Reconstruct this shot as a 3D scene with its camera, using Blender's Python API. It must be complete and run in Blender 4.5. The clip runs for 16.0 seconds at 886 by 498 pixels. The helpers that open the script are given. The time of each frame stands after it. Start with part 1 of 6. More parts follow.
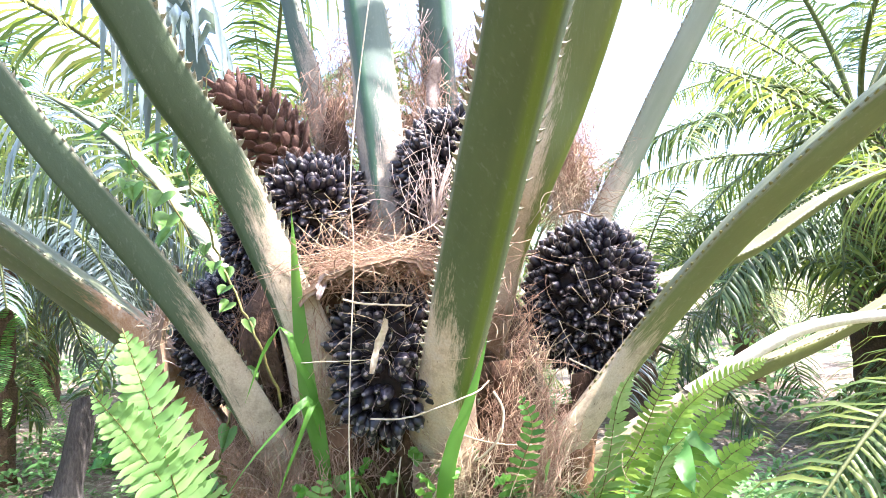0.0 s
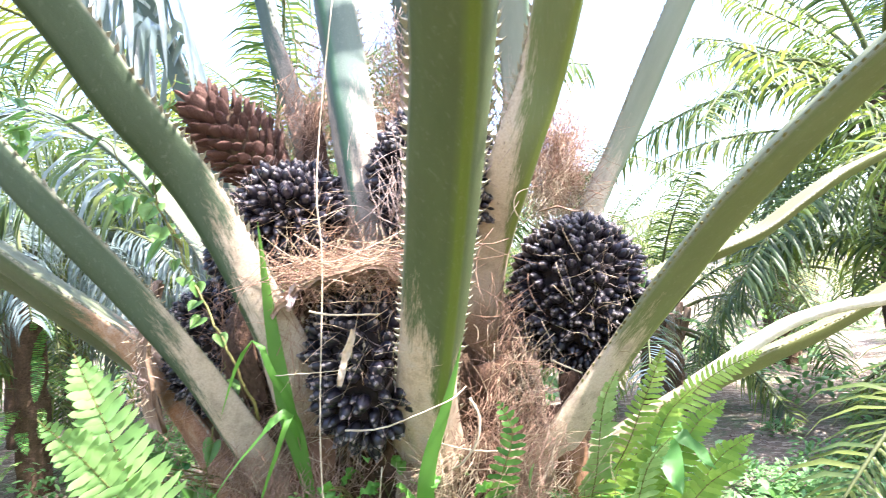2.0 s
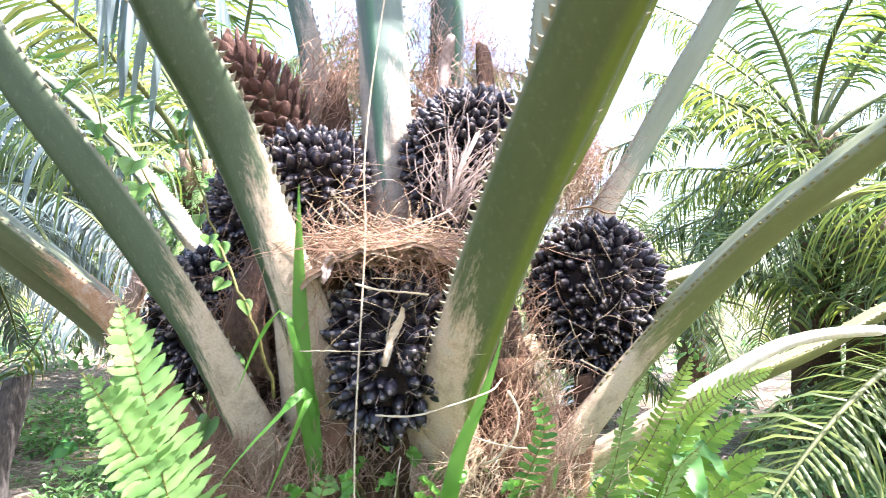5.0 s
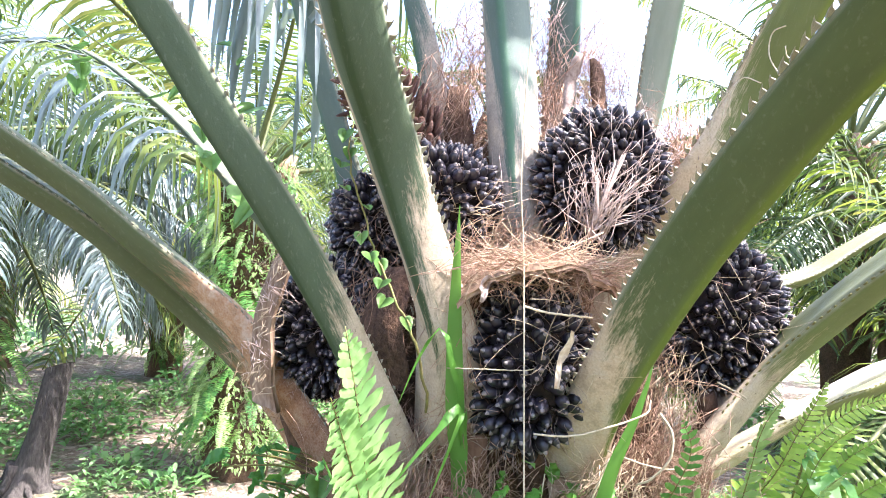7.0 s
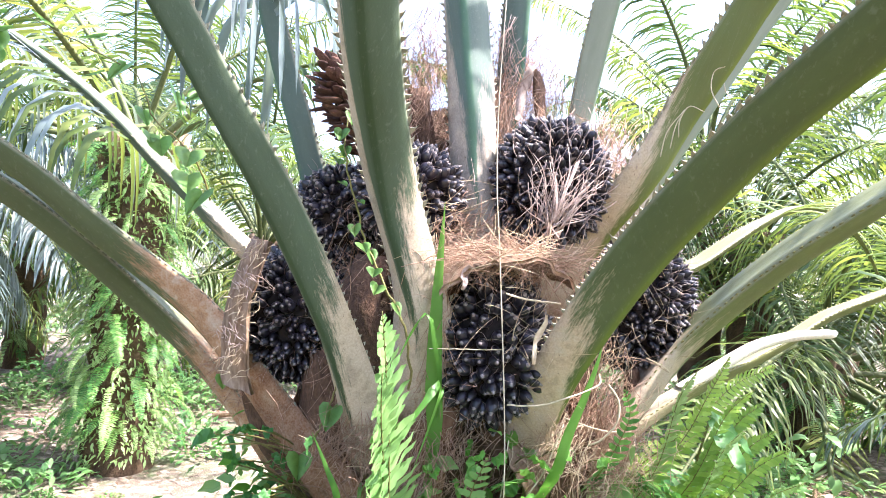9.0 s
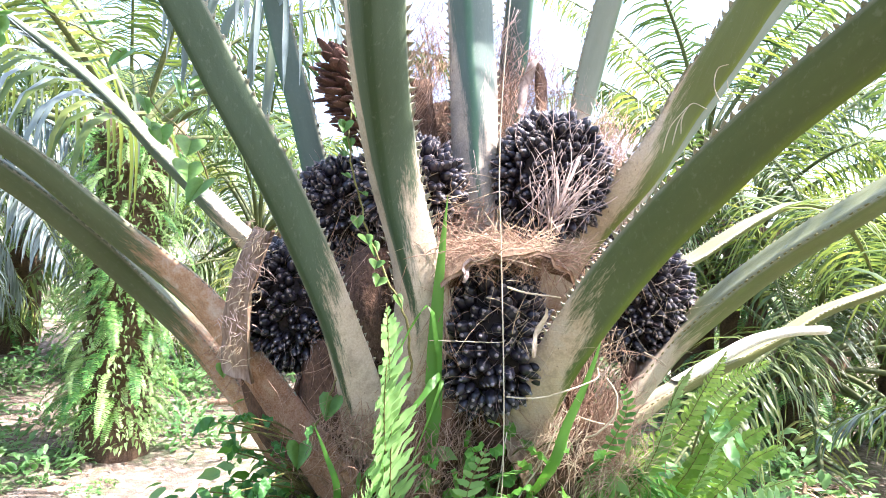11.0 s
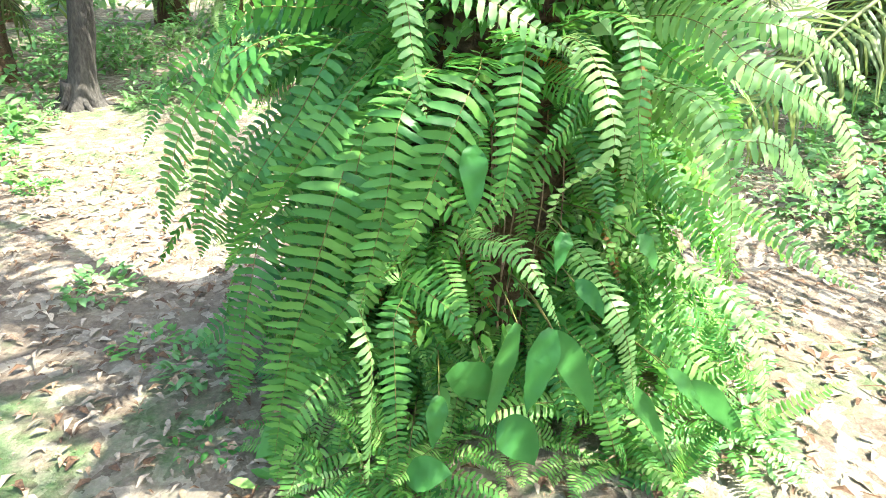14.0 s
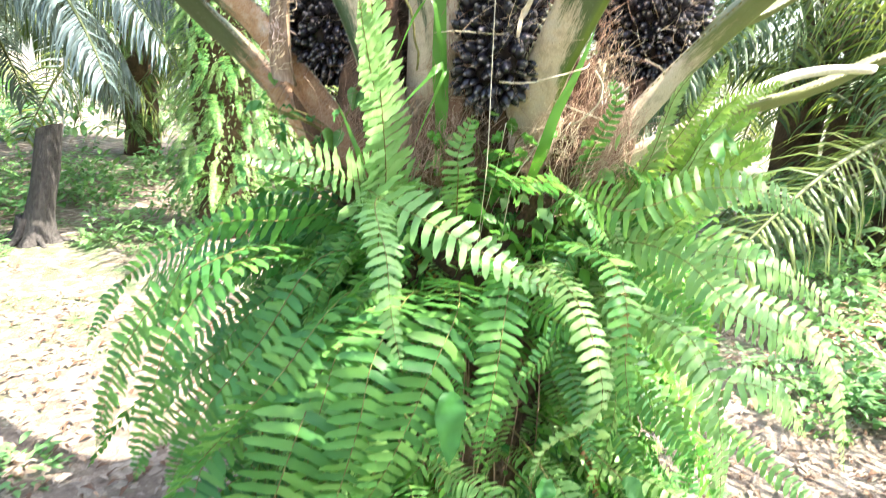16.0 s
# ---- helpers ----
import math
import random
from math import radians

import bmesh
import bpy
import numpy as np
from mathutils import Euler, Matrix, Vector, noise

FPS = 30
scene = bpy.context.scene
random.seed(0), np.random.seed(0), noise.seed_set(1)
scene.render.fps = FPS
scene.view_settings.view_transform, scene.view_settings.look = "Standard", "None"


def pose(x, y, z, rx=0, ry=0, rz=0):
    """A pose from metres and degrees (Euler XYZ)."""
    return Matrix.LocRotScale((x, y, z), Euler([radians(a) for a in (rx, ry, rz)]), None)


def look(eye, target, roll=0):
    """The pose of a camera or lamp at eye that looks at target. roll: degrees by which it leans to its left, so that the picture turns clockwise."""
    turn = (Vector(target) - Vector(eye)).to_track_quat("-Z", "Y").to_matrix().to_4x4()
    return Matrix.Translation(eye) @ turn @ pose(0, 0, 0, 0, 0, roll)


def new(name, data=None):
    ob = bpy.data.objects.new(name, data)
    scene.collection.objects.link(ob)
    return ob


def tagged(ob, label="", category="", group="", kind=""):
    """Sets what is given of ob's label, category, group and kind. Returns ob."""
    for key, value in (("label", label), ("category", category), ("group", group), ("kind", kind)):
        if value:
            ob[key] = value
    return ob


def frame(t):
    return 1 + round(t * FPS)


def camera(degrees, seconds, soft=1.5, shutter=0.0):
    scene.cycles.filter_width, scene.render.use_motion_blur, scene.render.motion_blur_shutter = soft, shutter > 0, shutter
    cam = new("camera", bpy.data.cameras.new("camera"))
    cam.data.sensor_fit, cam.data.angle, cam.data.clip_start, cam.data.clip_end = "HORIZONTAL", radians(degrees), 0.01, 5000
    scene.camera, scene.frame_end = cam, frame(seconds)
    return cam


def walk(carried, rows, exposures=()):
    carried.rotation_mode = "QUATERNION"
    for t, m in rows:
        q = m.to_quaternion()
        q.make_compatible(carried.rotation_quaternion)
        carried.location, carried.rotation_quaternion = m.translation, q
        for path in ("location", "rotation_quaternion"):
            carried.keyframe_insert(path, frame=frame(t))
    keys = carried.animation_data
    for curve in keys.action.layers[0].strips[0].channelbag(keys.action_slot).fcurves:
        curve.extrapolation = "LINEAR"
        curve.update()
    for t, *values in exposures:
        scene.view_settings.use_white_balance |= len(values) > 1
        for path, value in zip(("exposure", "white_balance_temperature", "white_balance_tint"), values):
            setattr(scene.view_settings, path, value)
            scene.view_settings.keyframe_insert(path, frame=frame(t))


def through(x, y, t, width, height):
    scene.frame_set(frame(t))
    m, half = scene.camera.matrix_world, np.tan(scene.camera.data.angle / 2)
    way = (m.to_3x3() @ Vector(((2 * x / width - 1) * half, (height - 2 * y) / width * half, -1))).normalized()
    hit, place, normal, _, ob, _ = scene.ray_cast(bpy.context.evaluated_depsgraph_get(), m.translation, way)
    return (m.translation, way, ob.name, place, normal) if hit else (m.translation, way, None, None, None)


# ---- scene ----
cam = camera(70.7, 16.0, 0.6, 0.35)
PATH = [
    (0, (-0.08, 0.101, 2.202), (0.045, 2.093, 2.336), -2.1),
    (0.5, (-0.073, 0.097, 2.203), (0.048, 2.089, 2.332), -2.3),
    (1, (-0.071, 0.098, 2.207), (0.015, 2.091, 2.344), -3.1),
    (1.5, (-0.023, 0.118, 2.203), (-0.058, 2.115, 2.293), -4.1),
    (2, (0.032, 0.124, 2.221), (0.075, 2.121, 2.336), -4.6),
    (2.5, (0.059, 0.123, 2.225), (0.205, 2.114, 2.345), -4.8),
    (3, (0.058, 0.121, 2.221), (0.166, 2.115, 2.336), -5.1),
    (3.2, (0.05, 0.116, 2.22), (0.158, 2.109, 2.349), -4.7),
    (5.3, (-0.29, 0.231, 2.188), (0.001, 2.206, 2.306), 1.4),
    (5.5, (-0.357, 0.246, 2.192), (-0.067, 2.221, 2.306), 1.5),
    (6, (-0.453, 0.223, 2.224), (-0.206, 2.203, 2.362), 0.7),
    (6.5, (-0.482, 0.226, 2.23), (-0.223, 2.204, 2.372), 0.9),
    (7, (-0.473, 0.215, 2.228), (-0.227, 2.197, 2.334), 2.6),
    (7.5, (-0.535, 0.194, 2.229), (-0.164, 2.158, 2.311), 1.3),
    (8, (-0.661, 0.159, 2.227), (-0.121, 2.083, 2.321), 0.1),
    (8.5, (-0.705, 0.14, 2.222), (-0.112, 2.048, 2.303), 2.6),
    (8.7, (-0.7, 0.136, 2.223), (-0.091, 2.04, 2.303), 2.9),
    (11, (-0.716, 0.131, 2.228), (-0.083, 2.027, 2.279), 3.9),
    (11.5, (-0.704, 0.112, 2.19), (-0.09, 2.016, 2.169), 4.2),
    (12, (-0.658, 0.058, 2.156), (-0.148, 1.989, 2.036), 3.3),
    (12.5, (-0.609, -0.104, 2.117), (-0.203, 1.843, 1.906), 4.7),
    (13, (-0.603, -0.337, 2.001), (-0.321, 1.592, 1.555), 2.6),
    (13.1, (-0.613, -0.374, 1.965), (-0.372, 1.547, 1.46), 2.5),
    (13.5, (-0.552, -0.402, 1.841), (-0.347, 1.438, 1.086), 0.6),
    (14, (-0.525, -0.382, 1.752), (-0.307, 1.392, 0.856), 0.8),
    (14.5, (-0.539, -0.336, 1.762), (-0.304, 1.446, 0.885), 1.2),
    (15, (-0.549, -0.318, 1.827), (-0.313, 1.532, 1.105), 2.5),
    (15.5, (-0.549, -0.286, 1.873), (-0.29, 1.588, 1.227), 2.4),
    (16, (-0.543, -0.18, 1.957), (-0.192, 1.718, 1.436), 3.8),
]
EXPOSURE = 2.71
walk(cam, [(t, look(eye, target, roll)) for t, eye, target, roll in PATH], [(0.0, EXPOSURE + 0.08, 6080, 19), (3.0, EXPOSURE + 0.08, 6080, 19), (7.5, EXPOSURE + 0.05, 6080, 20), (8.5, EXPOSURE, 6080, 20), (11.5, EXPOSURE, 6080, 20), (12.6, EXPOSURE + 0.16, 6080, 20), (13.2, EXPOSURE + 0.27, 6150, 17), (14.0, EXPOSURE + 0.15, 6420, -1), (14.9, EXPOSURE + 0.15, 6450, -9), (15.6, EXPOSURE + 0.22, 6330, -3), (16.0, EXPOSURE + 0.3, 6500, 8)])

# ---- light ----
SUN_TO = Vector((0.54, -0.20, 0.90)).normalized()
world = bpy.data.worlds.new("sky")
scene.world = world
world.use_nodes = True
wn = world.node_tree.nodes
sky = wn.new("ShaderNodeTexSky")
sky.sky_type = "NISHITA"
sky.sun_disc = False
sky.sun_elevation = math.asin(SUN_TO.z)
sky.sun_rotation = math.atan2(SUN_TO.x, SUN_TO.y)
sky.dust_density = 2.5
wn["Background"].inputs["Strength"].default_value = 0.15
world.node_tree.links.new(sky.outputs[0], wn["Background"].inputs["Color"])
lamp = bpy.data.lights.new("sun", "SUN")
lamp.energy, lamp.angle, lamp.color = 3.8, radians(0.6), (1.0, 0.95, 0.86)
sun = new("sun", lamp)
sun.matrix_world = look(SUN_TO * 40, (0, 0, 0))


# ---- materials ----
def nodes_of(name):
    m = bpy.data.materials.new(name)
    m.use_nodes = True
    t = m.node_tree
    return m, t, t.nodes, t.links, t.nodes["Principled BSDF"]


def noise_node(t, scale, detail=4.0, coords=None, rough=0.6):
    n = t.nodes.new("ShaderNodeTexNoise")
    n.inputs["Scale"].default_value = scale
    n.inputs["Detail"].default_value = detail
    n.inputs["Roughness"].default_value = rough
    if coords:
        t.links.new(coords, n.inputs["Vector"])
    return n.outputs["Fac"]


def ramp_node(t, fac, stops):
    r = t.nodes.new("ShaderNodeValToRGB")
    e = r.color_ramp.elements
    while len(e) < len(stops):
        e.new(0.5)
    for k, (p, c) in enumerate(stops):
        e[k].position = p
        e[k].color = (*c, 1) if len(c) == 3 else c
    t.links.new(fac, r.inputs[0])
    return r.outputs[0]


def mix_node(t, fac, a, b, mode="MIX"):
    m = t.nodes.new("ShaderNodeMix")
    m.data_type, m.blend_type = "RGBA", mode
    for socket, v in ((m.inputs["Factor"], fac), (m.inputs[6], a), (m.inputs[7], b)):
        if isinstance(v, (int, float)):
            socket.default_value = v
        elif isinstance(v, tuple):
            socket.default_value = (*v, 1)
        else:
            t.links.new(v, socket)
    return m.outputs[2]


def bump_node(t, height, strength, distance=0.004):
    b = t.nodes.new("ShaderNodeBump")
    b.inputs["Strength"].default_value = strength
    b.inputs["Distance"].default_value = distance
    t.links.new(height, b.inputs["Height"])
    return b.outputs[0]


def coords_of(t, which="Object"):
    return t.nodes.new("ShaderNodeTexCoord").outputs[which]


def stretch(t, coords, scale):
    m = t.nodes.new("ShaderNodeMapping")
    m.inputs["Scale"].default_value = scale
    t.links.new(coords, m.inputs["Vector"])
    return m.outputs[0]


def rough_surface(name, dark, mid, light, coarse, fine, roughness=0.8, bump=0.5, distance=0.004, scale=(1, 1, 1), vary=0.0, gloss=0.3):
    """A dull natural surface: three tones mixed by noise at two scales, with relief."""
    m, t, n, l, p = nodes_of(name)
    c = stretch(t, coords_of(t), scale)
    big, small = noise_node(t, coarse, 3, c), noise_node(t, fine, 6, c)
    col = ramp_node(t, big, [(0.3, dark), (0.52, mid), (0.72, light)])
    col = mix_node(t, 0.55, col, ramp_node(t, small, [(0.3, dark), (0.7, light)]))
    if vary:
        info = n.new("ShaderNodeObjectInfo")
        col = mix_node(t, vary, col, ramp_node(t, info.outputs["Random"], [(0, dark), (0.5, mid), (1, light)]))
    l.new(col, p.inputs["Base Color"])
    p.inputs["Roughness"].default_value = roughness
    p.inputs["Specular IOR Level"].default_value = gloss
    l.new(bump_node(t, small, bump, distance), p.inputs["Normal"])
    return m


def leaf_material(name, tones, gloss=0.4, through=0.35, coarse=3.0, fine=60.0, roughness=0.45):
    """A thin leaf: part of the light goes through; the tone differs from leaf to leaf."""
    m, t, n, l, p = nodes_of(name)
    c = coords_of(t)
    geo, info = n.new("ShaderNodeNewGeometry"), n.new("ShaderNodeObjectInfo")
    add = n.new("ShaderNodeMath")
    add.operation = "ADD"
    l.new(geo.outputs["Random Per Island"], add.inputs[0])
    l.new(info.outputs["Random"], add.inputs[1])
    half = n.new("ShaderNodeMath")
    half.operation = "MULTIPLY"
    half.inputs[1].default_value = 0.5
    l.new(add.outputs[0], half.inputs[0])
    k = len(tones) - 1
    col = ramp_node(t, half.outputs[0], [(0.12 + 0.76 * i / k, c_) for i, c_ in enumerate(tones)])
    spot = ramp_node(t, noise_node(t, coarse, 5, c), [(0.3, (0.55, 0.6, 0.5)), (0.6, (1, 1, 1))])
    col = mix_node(t, 0.6, col, spot, "MULTIPLY")
    grain = noise_node(t, fine, 3, c)
    l.new(col, p.inputs["Base Color"])
    p.inputs["Roughness"].default_value = roughness
    p.inputs["Specular IOR Level"].default_value = gloss
    l.new(bump_node(t, grain, 0.25, 0.002), p.inputs["Normal"])
    tr = n.new("ShaderNodeBsdfTranslucent")
    bright = mix_node(t, 0.65, col, (1.0, 1.0, 0.55), "MULTIPLY")
    warm = n.new("ShaderNodeHueSaturation")
    warm.inputs["Value"].default_value = 1.45
    l.new(bright, warm.inputs["Color"])
    l.new(warm.outputs[0], tr.inputs["Color"])
    mx = n.new("ShaderNodeMixShader")
    mx.inputs[0].default_value = through
    l.new(p.outputs[0], mx.inputs[1])
    l.new(tr.outputs[0], mx.inputs[2])
    l.new(mx.outputs[0], n["Material Output"].inputs[0])
    return m


def petiole_material(name, low, high, keel, ridge_colour):
    """Beige scurfy base that turns into smooth olive green along the stalk (v of the UV in metres)."""
    m, t, n, l, p = nodes_of(name)
    uv = coords_of(t, "UV")
    obj = coords_of(t)
    sep = n.new("ShaderNodeSeparateXYZ")
    l.new(uv, sep.inputs[0])
    streak = noise_node(t, 5.0, 4, stretch(t, uv, (2.2, 1.0, 1)))
    fine = noise_node(t, 220, 4, obj)
    blot = noise_node(t, 26, 4, obj)
    wob = n.new("ShaderNodeMath")
    wob.operation = "MULTIPLY_ADD"
    wob.inputs[1].default_value, wob.inputs[2].default_value = 0.42, -0.21
    l.new(streak, wob.inputs[0])
    along = n.new("ShaderNodeMath")
    along.operation = "ADD"
    l.new(sep.outputs["Y"], along.inputs[0])
    l.new(wob.outputs[0], along.inputs[1])
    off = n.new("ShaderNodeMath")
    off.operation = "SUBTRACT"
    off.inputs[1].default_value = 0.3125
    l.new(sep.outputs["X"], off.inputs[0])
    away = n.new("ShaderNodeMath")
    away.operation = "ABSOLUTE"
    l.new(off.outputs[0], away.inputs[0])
    flank = n.new("ShaderNodeMapRange")
    flank.inputs["From Min"].default_value, flank.inputs["From Max"].default_value = 0.03, 0.14
    flank.inputs["To Min"].default_value, flank.inputs["To Max"].default_value = 0.06, -0.15
    l.new(away.outputs[0], flank.inputs["Value"])
    along2 = n.new("ShaderNodeMath")
    along2.operation = "ADD"
    l.new(along.outputs[0], along2.inputs[0])
    l.new(flank.outputs[0], along2.inputs[1])
    flecks = noise_node(t, 16.0, 6, stretch(t, uv, (7.0, 2.2, 1)), 0.75)
    ragged = n.new("ShaderNodeMath")
    ragged.operation = "MULTIPLY_ADD"
    ragged.inputs[1].default_value = 0.42
    l.new(flecks, ragged.inputs[0])
    l.new(along2.outputs[0], ragged.inputs[2])
    zone = ramp_node(t, ragged.outputs[0], [(0.47, (0, 0, 0)), (0.58, (1, 1, 1))])
    margin = ramp_node(t, away.outputs[0], [(0.262, (0, 0, 0)), (0.30, (0.5, 0.5, 0.5)), (0.36, (0.5, 0.5, 0.5)), (0.42, (0.2, 0.2, 0.2))])
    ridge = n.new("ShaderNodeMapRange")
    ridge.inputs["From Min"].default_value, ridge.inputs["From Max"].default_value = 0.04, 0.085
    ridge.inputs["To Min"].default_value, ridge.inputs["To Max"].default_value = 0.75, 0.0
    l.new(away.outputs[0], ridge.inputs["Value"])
    beige = ramp_node(t, blot, [(0.28, tuple(0.62 * v for v in low)), (0.5, low), (0.75, (0.54, 0.45, 0.34))])
    low_brown = ramp_node(t, along.outputs[0], [(0.0, (0.46, 0.29, 0.18)), (0.11, (1, 1, 1))])
    beige = mix_node(t, 0.85, beige, low_brown, "MULTIPLY")
    beige = mix_node(t, 0.22, beige, ramp_node(t, fine, [(0.35, (0.16, 0.11, 0.07)), (0.65, (0.62, 0.52, 0.40))]))
    freckle = ramp_node(t, noise_node(t, 150, 3, stretch(t, obj, (1, 1, 0.5))), [(0.66, (0, 0, 0)), (0.72, (0.7, 0.7, 0.7))])
    beige = mix_node(t, freckle, beige, (0.13, 0.085, 0.05))
    green = ramp_node(t, streak, [(0.25, tuple(0.6 * v + 0.4 * w for v, w in zip(high, keel))), (0.5, high), (0.8, tuple(1.15 * v for v in high))])
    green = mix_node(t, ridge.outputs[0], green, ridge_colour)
    scurf = ramp_node(t, noise_node(t, 7.0, 7, stretch(t, uv, (4.0, 9.0, 1)), 0.72), [(0.56, (0, 0, 0)), (0.74, (0.32, 0.32, 0.32))])
    green = mix_node(t, scurf, green, mix_node(t, 0.55, green, (0.40, 0.40, 0.33)))
    speck = ramp_node(t, noise_node(t, 70, 5, obj), [(0.62, (0, 0, 0)), (0.72, (1, 1, 1))])
    pale = n.new("ShaderNodeMath")
    pale.operation = "MULTIPLY"
    pale.inputs[1].default_value = 0.10
    l.new(speck, pale.inputs[0])
    green = mix_node(t, pale.outputs[0], green, (0.42, 0.43, 0.36))
    edge_tone = ramp_node(t, flecks, [(0.35, (0.16, 0.17, 0.10)), (0.6, (0.42, 0.38, 0.28))])
    green = mix_node(t, margin, green, edge_tone)
    l.new(mix_node(t, zone, beige, green), p.inputs["Base Color"])
    rough = n.new("ShaderNodeMapRange")
    rough.inputs["To Min"].default_value, rough.inputs["To Max"].default_value = 0.85, 0.55
    l.new(zone, rough.inputs["Value"])
    l.new(rough.outputs[0], p.inputs["Roughness"])
    p.inputs["Specular IOR Level"].default_value = 0.15
    hgt = mix_node(t, 0.7, blot, fine)
    l.new(bump_node(t, hgt, 0.22, 0.003), p.inputs["Normal"])
    return m


# Last colour is the keel's own green, with its lit band painted in.
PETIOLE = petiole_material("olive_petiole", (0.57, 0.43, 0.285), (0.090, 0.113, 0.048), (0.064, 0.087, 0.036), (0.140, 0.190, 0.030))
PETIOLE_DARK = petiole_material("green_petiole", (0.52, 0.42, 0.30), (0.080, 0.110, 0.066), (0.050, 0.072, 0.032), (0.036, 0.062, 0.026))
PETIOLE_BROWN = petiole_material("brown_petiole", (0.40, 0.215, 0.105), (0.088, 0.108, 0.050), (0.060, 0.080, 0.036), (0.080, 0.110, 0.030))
# Lighter copy of the grey-green stalk; sunlit brightness is put into its colour.
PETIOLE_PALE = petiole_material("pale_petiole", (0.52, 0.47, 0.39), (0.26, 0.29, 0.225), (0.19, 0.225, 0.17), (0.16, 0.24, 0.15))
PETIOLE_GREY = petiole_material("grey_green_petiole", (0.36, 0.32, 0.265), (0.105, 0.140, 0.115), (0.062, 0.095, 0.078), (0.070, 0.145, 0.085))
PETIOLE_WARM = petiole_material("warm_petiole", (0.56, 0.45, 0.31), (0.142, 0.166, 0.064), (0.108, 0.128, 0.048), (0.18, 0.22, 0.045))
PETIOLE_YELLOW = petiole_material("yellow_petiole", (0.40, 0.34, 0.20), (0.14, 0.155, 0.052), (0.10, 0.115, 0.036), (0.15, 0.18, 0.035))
SPINE = rough_surface("spine", (0.13, 0.12, 0.07), (0.28, 0.26, 0.17), (0.46, 0.42, 0.31), 40, 160, 0.6, 0.3)
FIBRE = rough_surface("brown_fibre", (0.15, 0.075, 0.045), (0.33, 0.185, 0.115), (0.56, 0.39, 0.28), 9, 90, 0.75, 0.3)
STRAW = rough_surface("pale_straw", (0.30, 0.20, 0.11), (0.50, 0.38, 0.24), (0.66, 0.56, 0.40), 12, 120, 0.7, 0.3)
BARK = rough_surface("trunk_fibre", (0.030, 0.018, 0.011), (0.085, 0.050, 0.030), (0.20, 0.125, 0.075), 6, 45, 0.9, 1.0, 0.02)
HUSK = rough_surface("dry_leaf_base", (0.085, 0.045, 0.024), (0.25, 0.145, 0.085), (0.44, 0.32, 0.22), 16, 90, 0.8, 0.8, 0.006, (1, 1, 0.3))
LITTER = rough_surface("dry_litter", (0.13, 0.09, 0.065), (0.27, 0.20, 0.15), (0.46, 0.38, 0.30), 3, 60, 0.9, 0.5)
BOOT = rough_surface("brown_boot", (0.075, 0.033, 0.016), (0.19, 0.092, 0.046), (0.31, 0.175, 0.10), 7, 70, 0.8, 0.4, 0.004, (1, 1, 0.6))
# Darker, coarser copy of HUSK for the plates between the stalk feet.
DARK_HUSK = rough_surface("dark_leaf_base", (0.035, 0.019, 0.012), (0.105, 0.054, 0.032), (0.22, 0.125, 0.075), 14, 110, 0.9, 1.0, 0.008, (1, 1, 0.6))
BRACT = rough_surface("grey_bract", (0.20, 0.13, 0.105), (0.38, 0.28, 0.235), (0.60, 0.49, 0.43), 14, 120, 0.75, 0.3)
TREEBARK = rough_surface("dark_bark", (0.018, 0.015, 0.013), (0.045, 0.038, 0.034), (0.105, 0.092, 0.083), 5, 40, 0.9, 1.0, 0.02, (1, 1, 0.35))
CONE = rough_surface("russet_scale", (0.055, 0.025, 0.018), (0.145, 0.068, 0.049), (0.28, 0.160, 0.122), 30, 160, 0.85, 0.9, 0.004, vary=0.4)
FERN = leaf_material("fern_green", [(0.052, 0.170, 0.045), (0.095, 0.255, 0.060), (0.160, 0.340, 0.076), (0.28, 0.45, 0.14)], 0.35, 0.38)
# Pale fern copy; direct sun on the fronds is put into its colour.
FERN_PALE_SUNLIT = leaf_material("fern_pale_sunlit", [(0.21, 0.35, 0.12), (0.29, 0.44, 0.165), (0.40, 0.54, 0.25)], 0.35, 0.38)
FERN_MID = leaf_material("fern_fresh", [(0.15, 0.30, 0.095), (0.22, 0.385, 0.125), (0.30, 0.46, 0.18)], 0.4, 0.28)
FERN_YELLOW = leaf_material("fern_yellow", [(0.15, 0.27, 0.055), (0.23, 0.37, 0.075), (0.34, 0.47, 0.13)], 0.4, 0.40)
FERN_BROWN = leaf_material("fern_dry", [(0.20, 0.10, 0.03), (0.30, 0.17, 0.05), (0.26, 0.22, 0.05)], 0.2, 0.3)
LEAF = leaf_material("broad_leaf", [(0.035, 0.14, 0.030), (0.065, 0.20, 0.045), (0.12, 0.28, 0.07)], 0.32, 0.3)
WEED = leaf_material("weed_leaf", [(0.09, 0.21, 0.07), (0.15, 0.30, 0.10), (0.24, 0.38, 0.17)], 0.5, 0.35)
VINE = leaf_material("vine_leaf", [(0.11, 0.24, 0.06), (0.17, 0.32, 0.085), (0.25, 0.40, 0.13)], 0.4, 0.42)
GRASS = leaf_material("grass_blade", [(0.08, 0.22, 0.034), (0.13, 0.32, 0.050), (0.21, 0.40, 0.11)], 0.45, 0.42)
PALM = leaf_material("palm_leaflet", [(0.036, 0.066, 0.026), (0.066, 0.110, 0.036), (0.115, 0.165, 0.046), (0.19, 0.225, 0.055)], 0.42, 0.38, roughness=0.42)
# Blue-white sky reflection of glossy leaflets, put into the base colour.
PALM_BLUE = leaf_material("palm_leaflet_sky_sheen", [(0.085, 0.125, 0.125), (0.15, 0.195, 0.19), (0.25, 0.295, 0.28)], 0.8, 0.28, roughness=0.3)
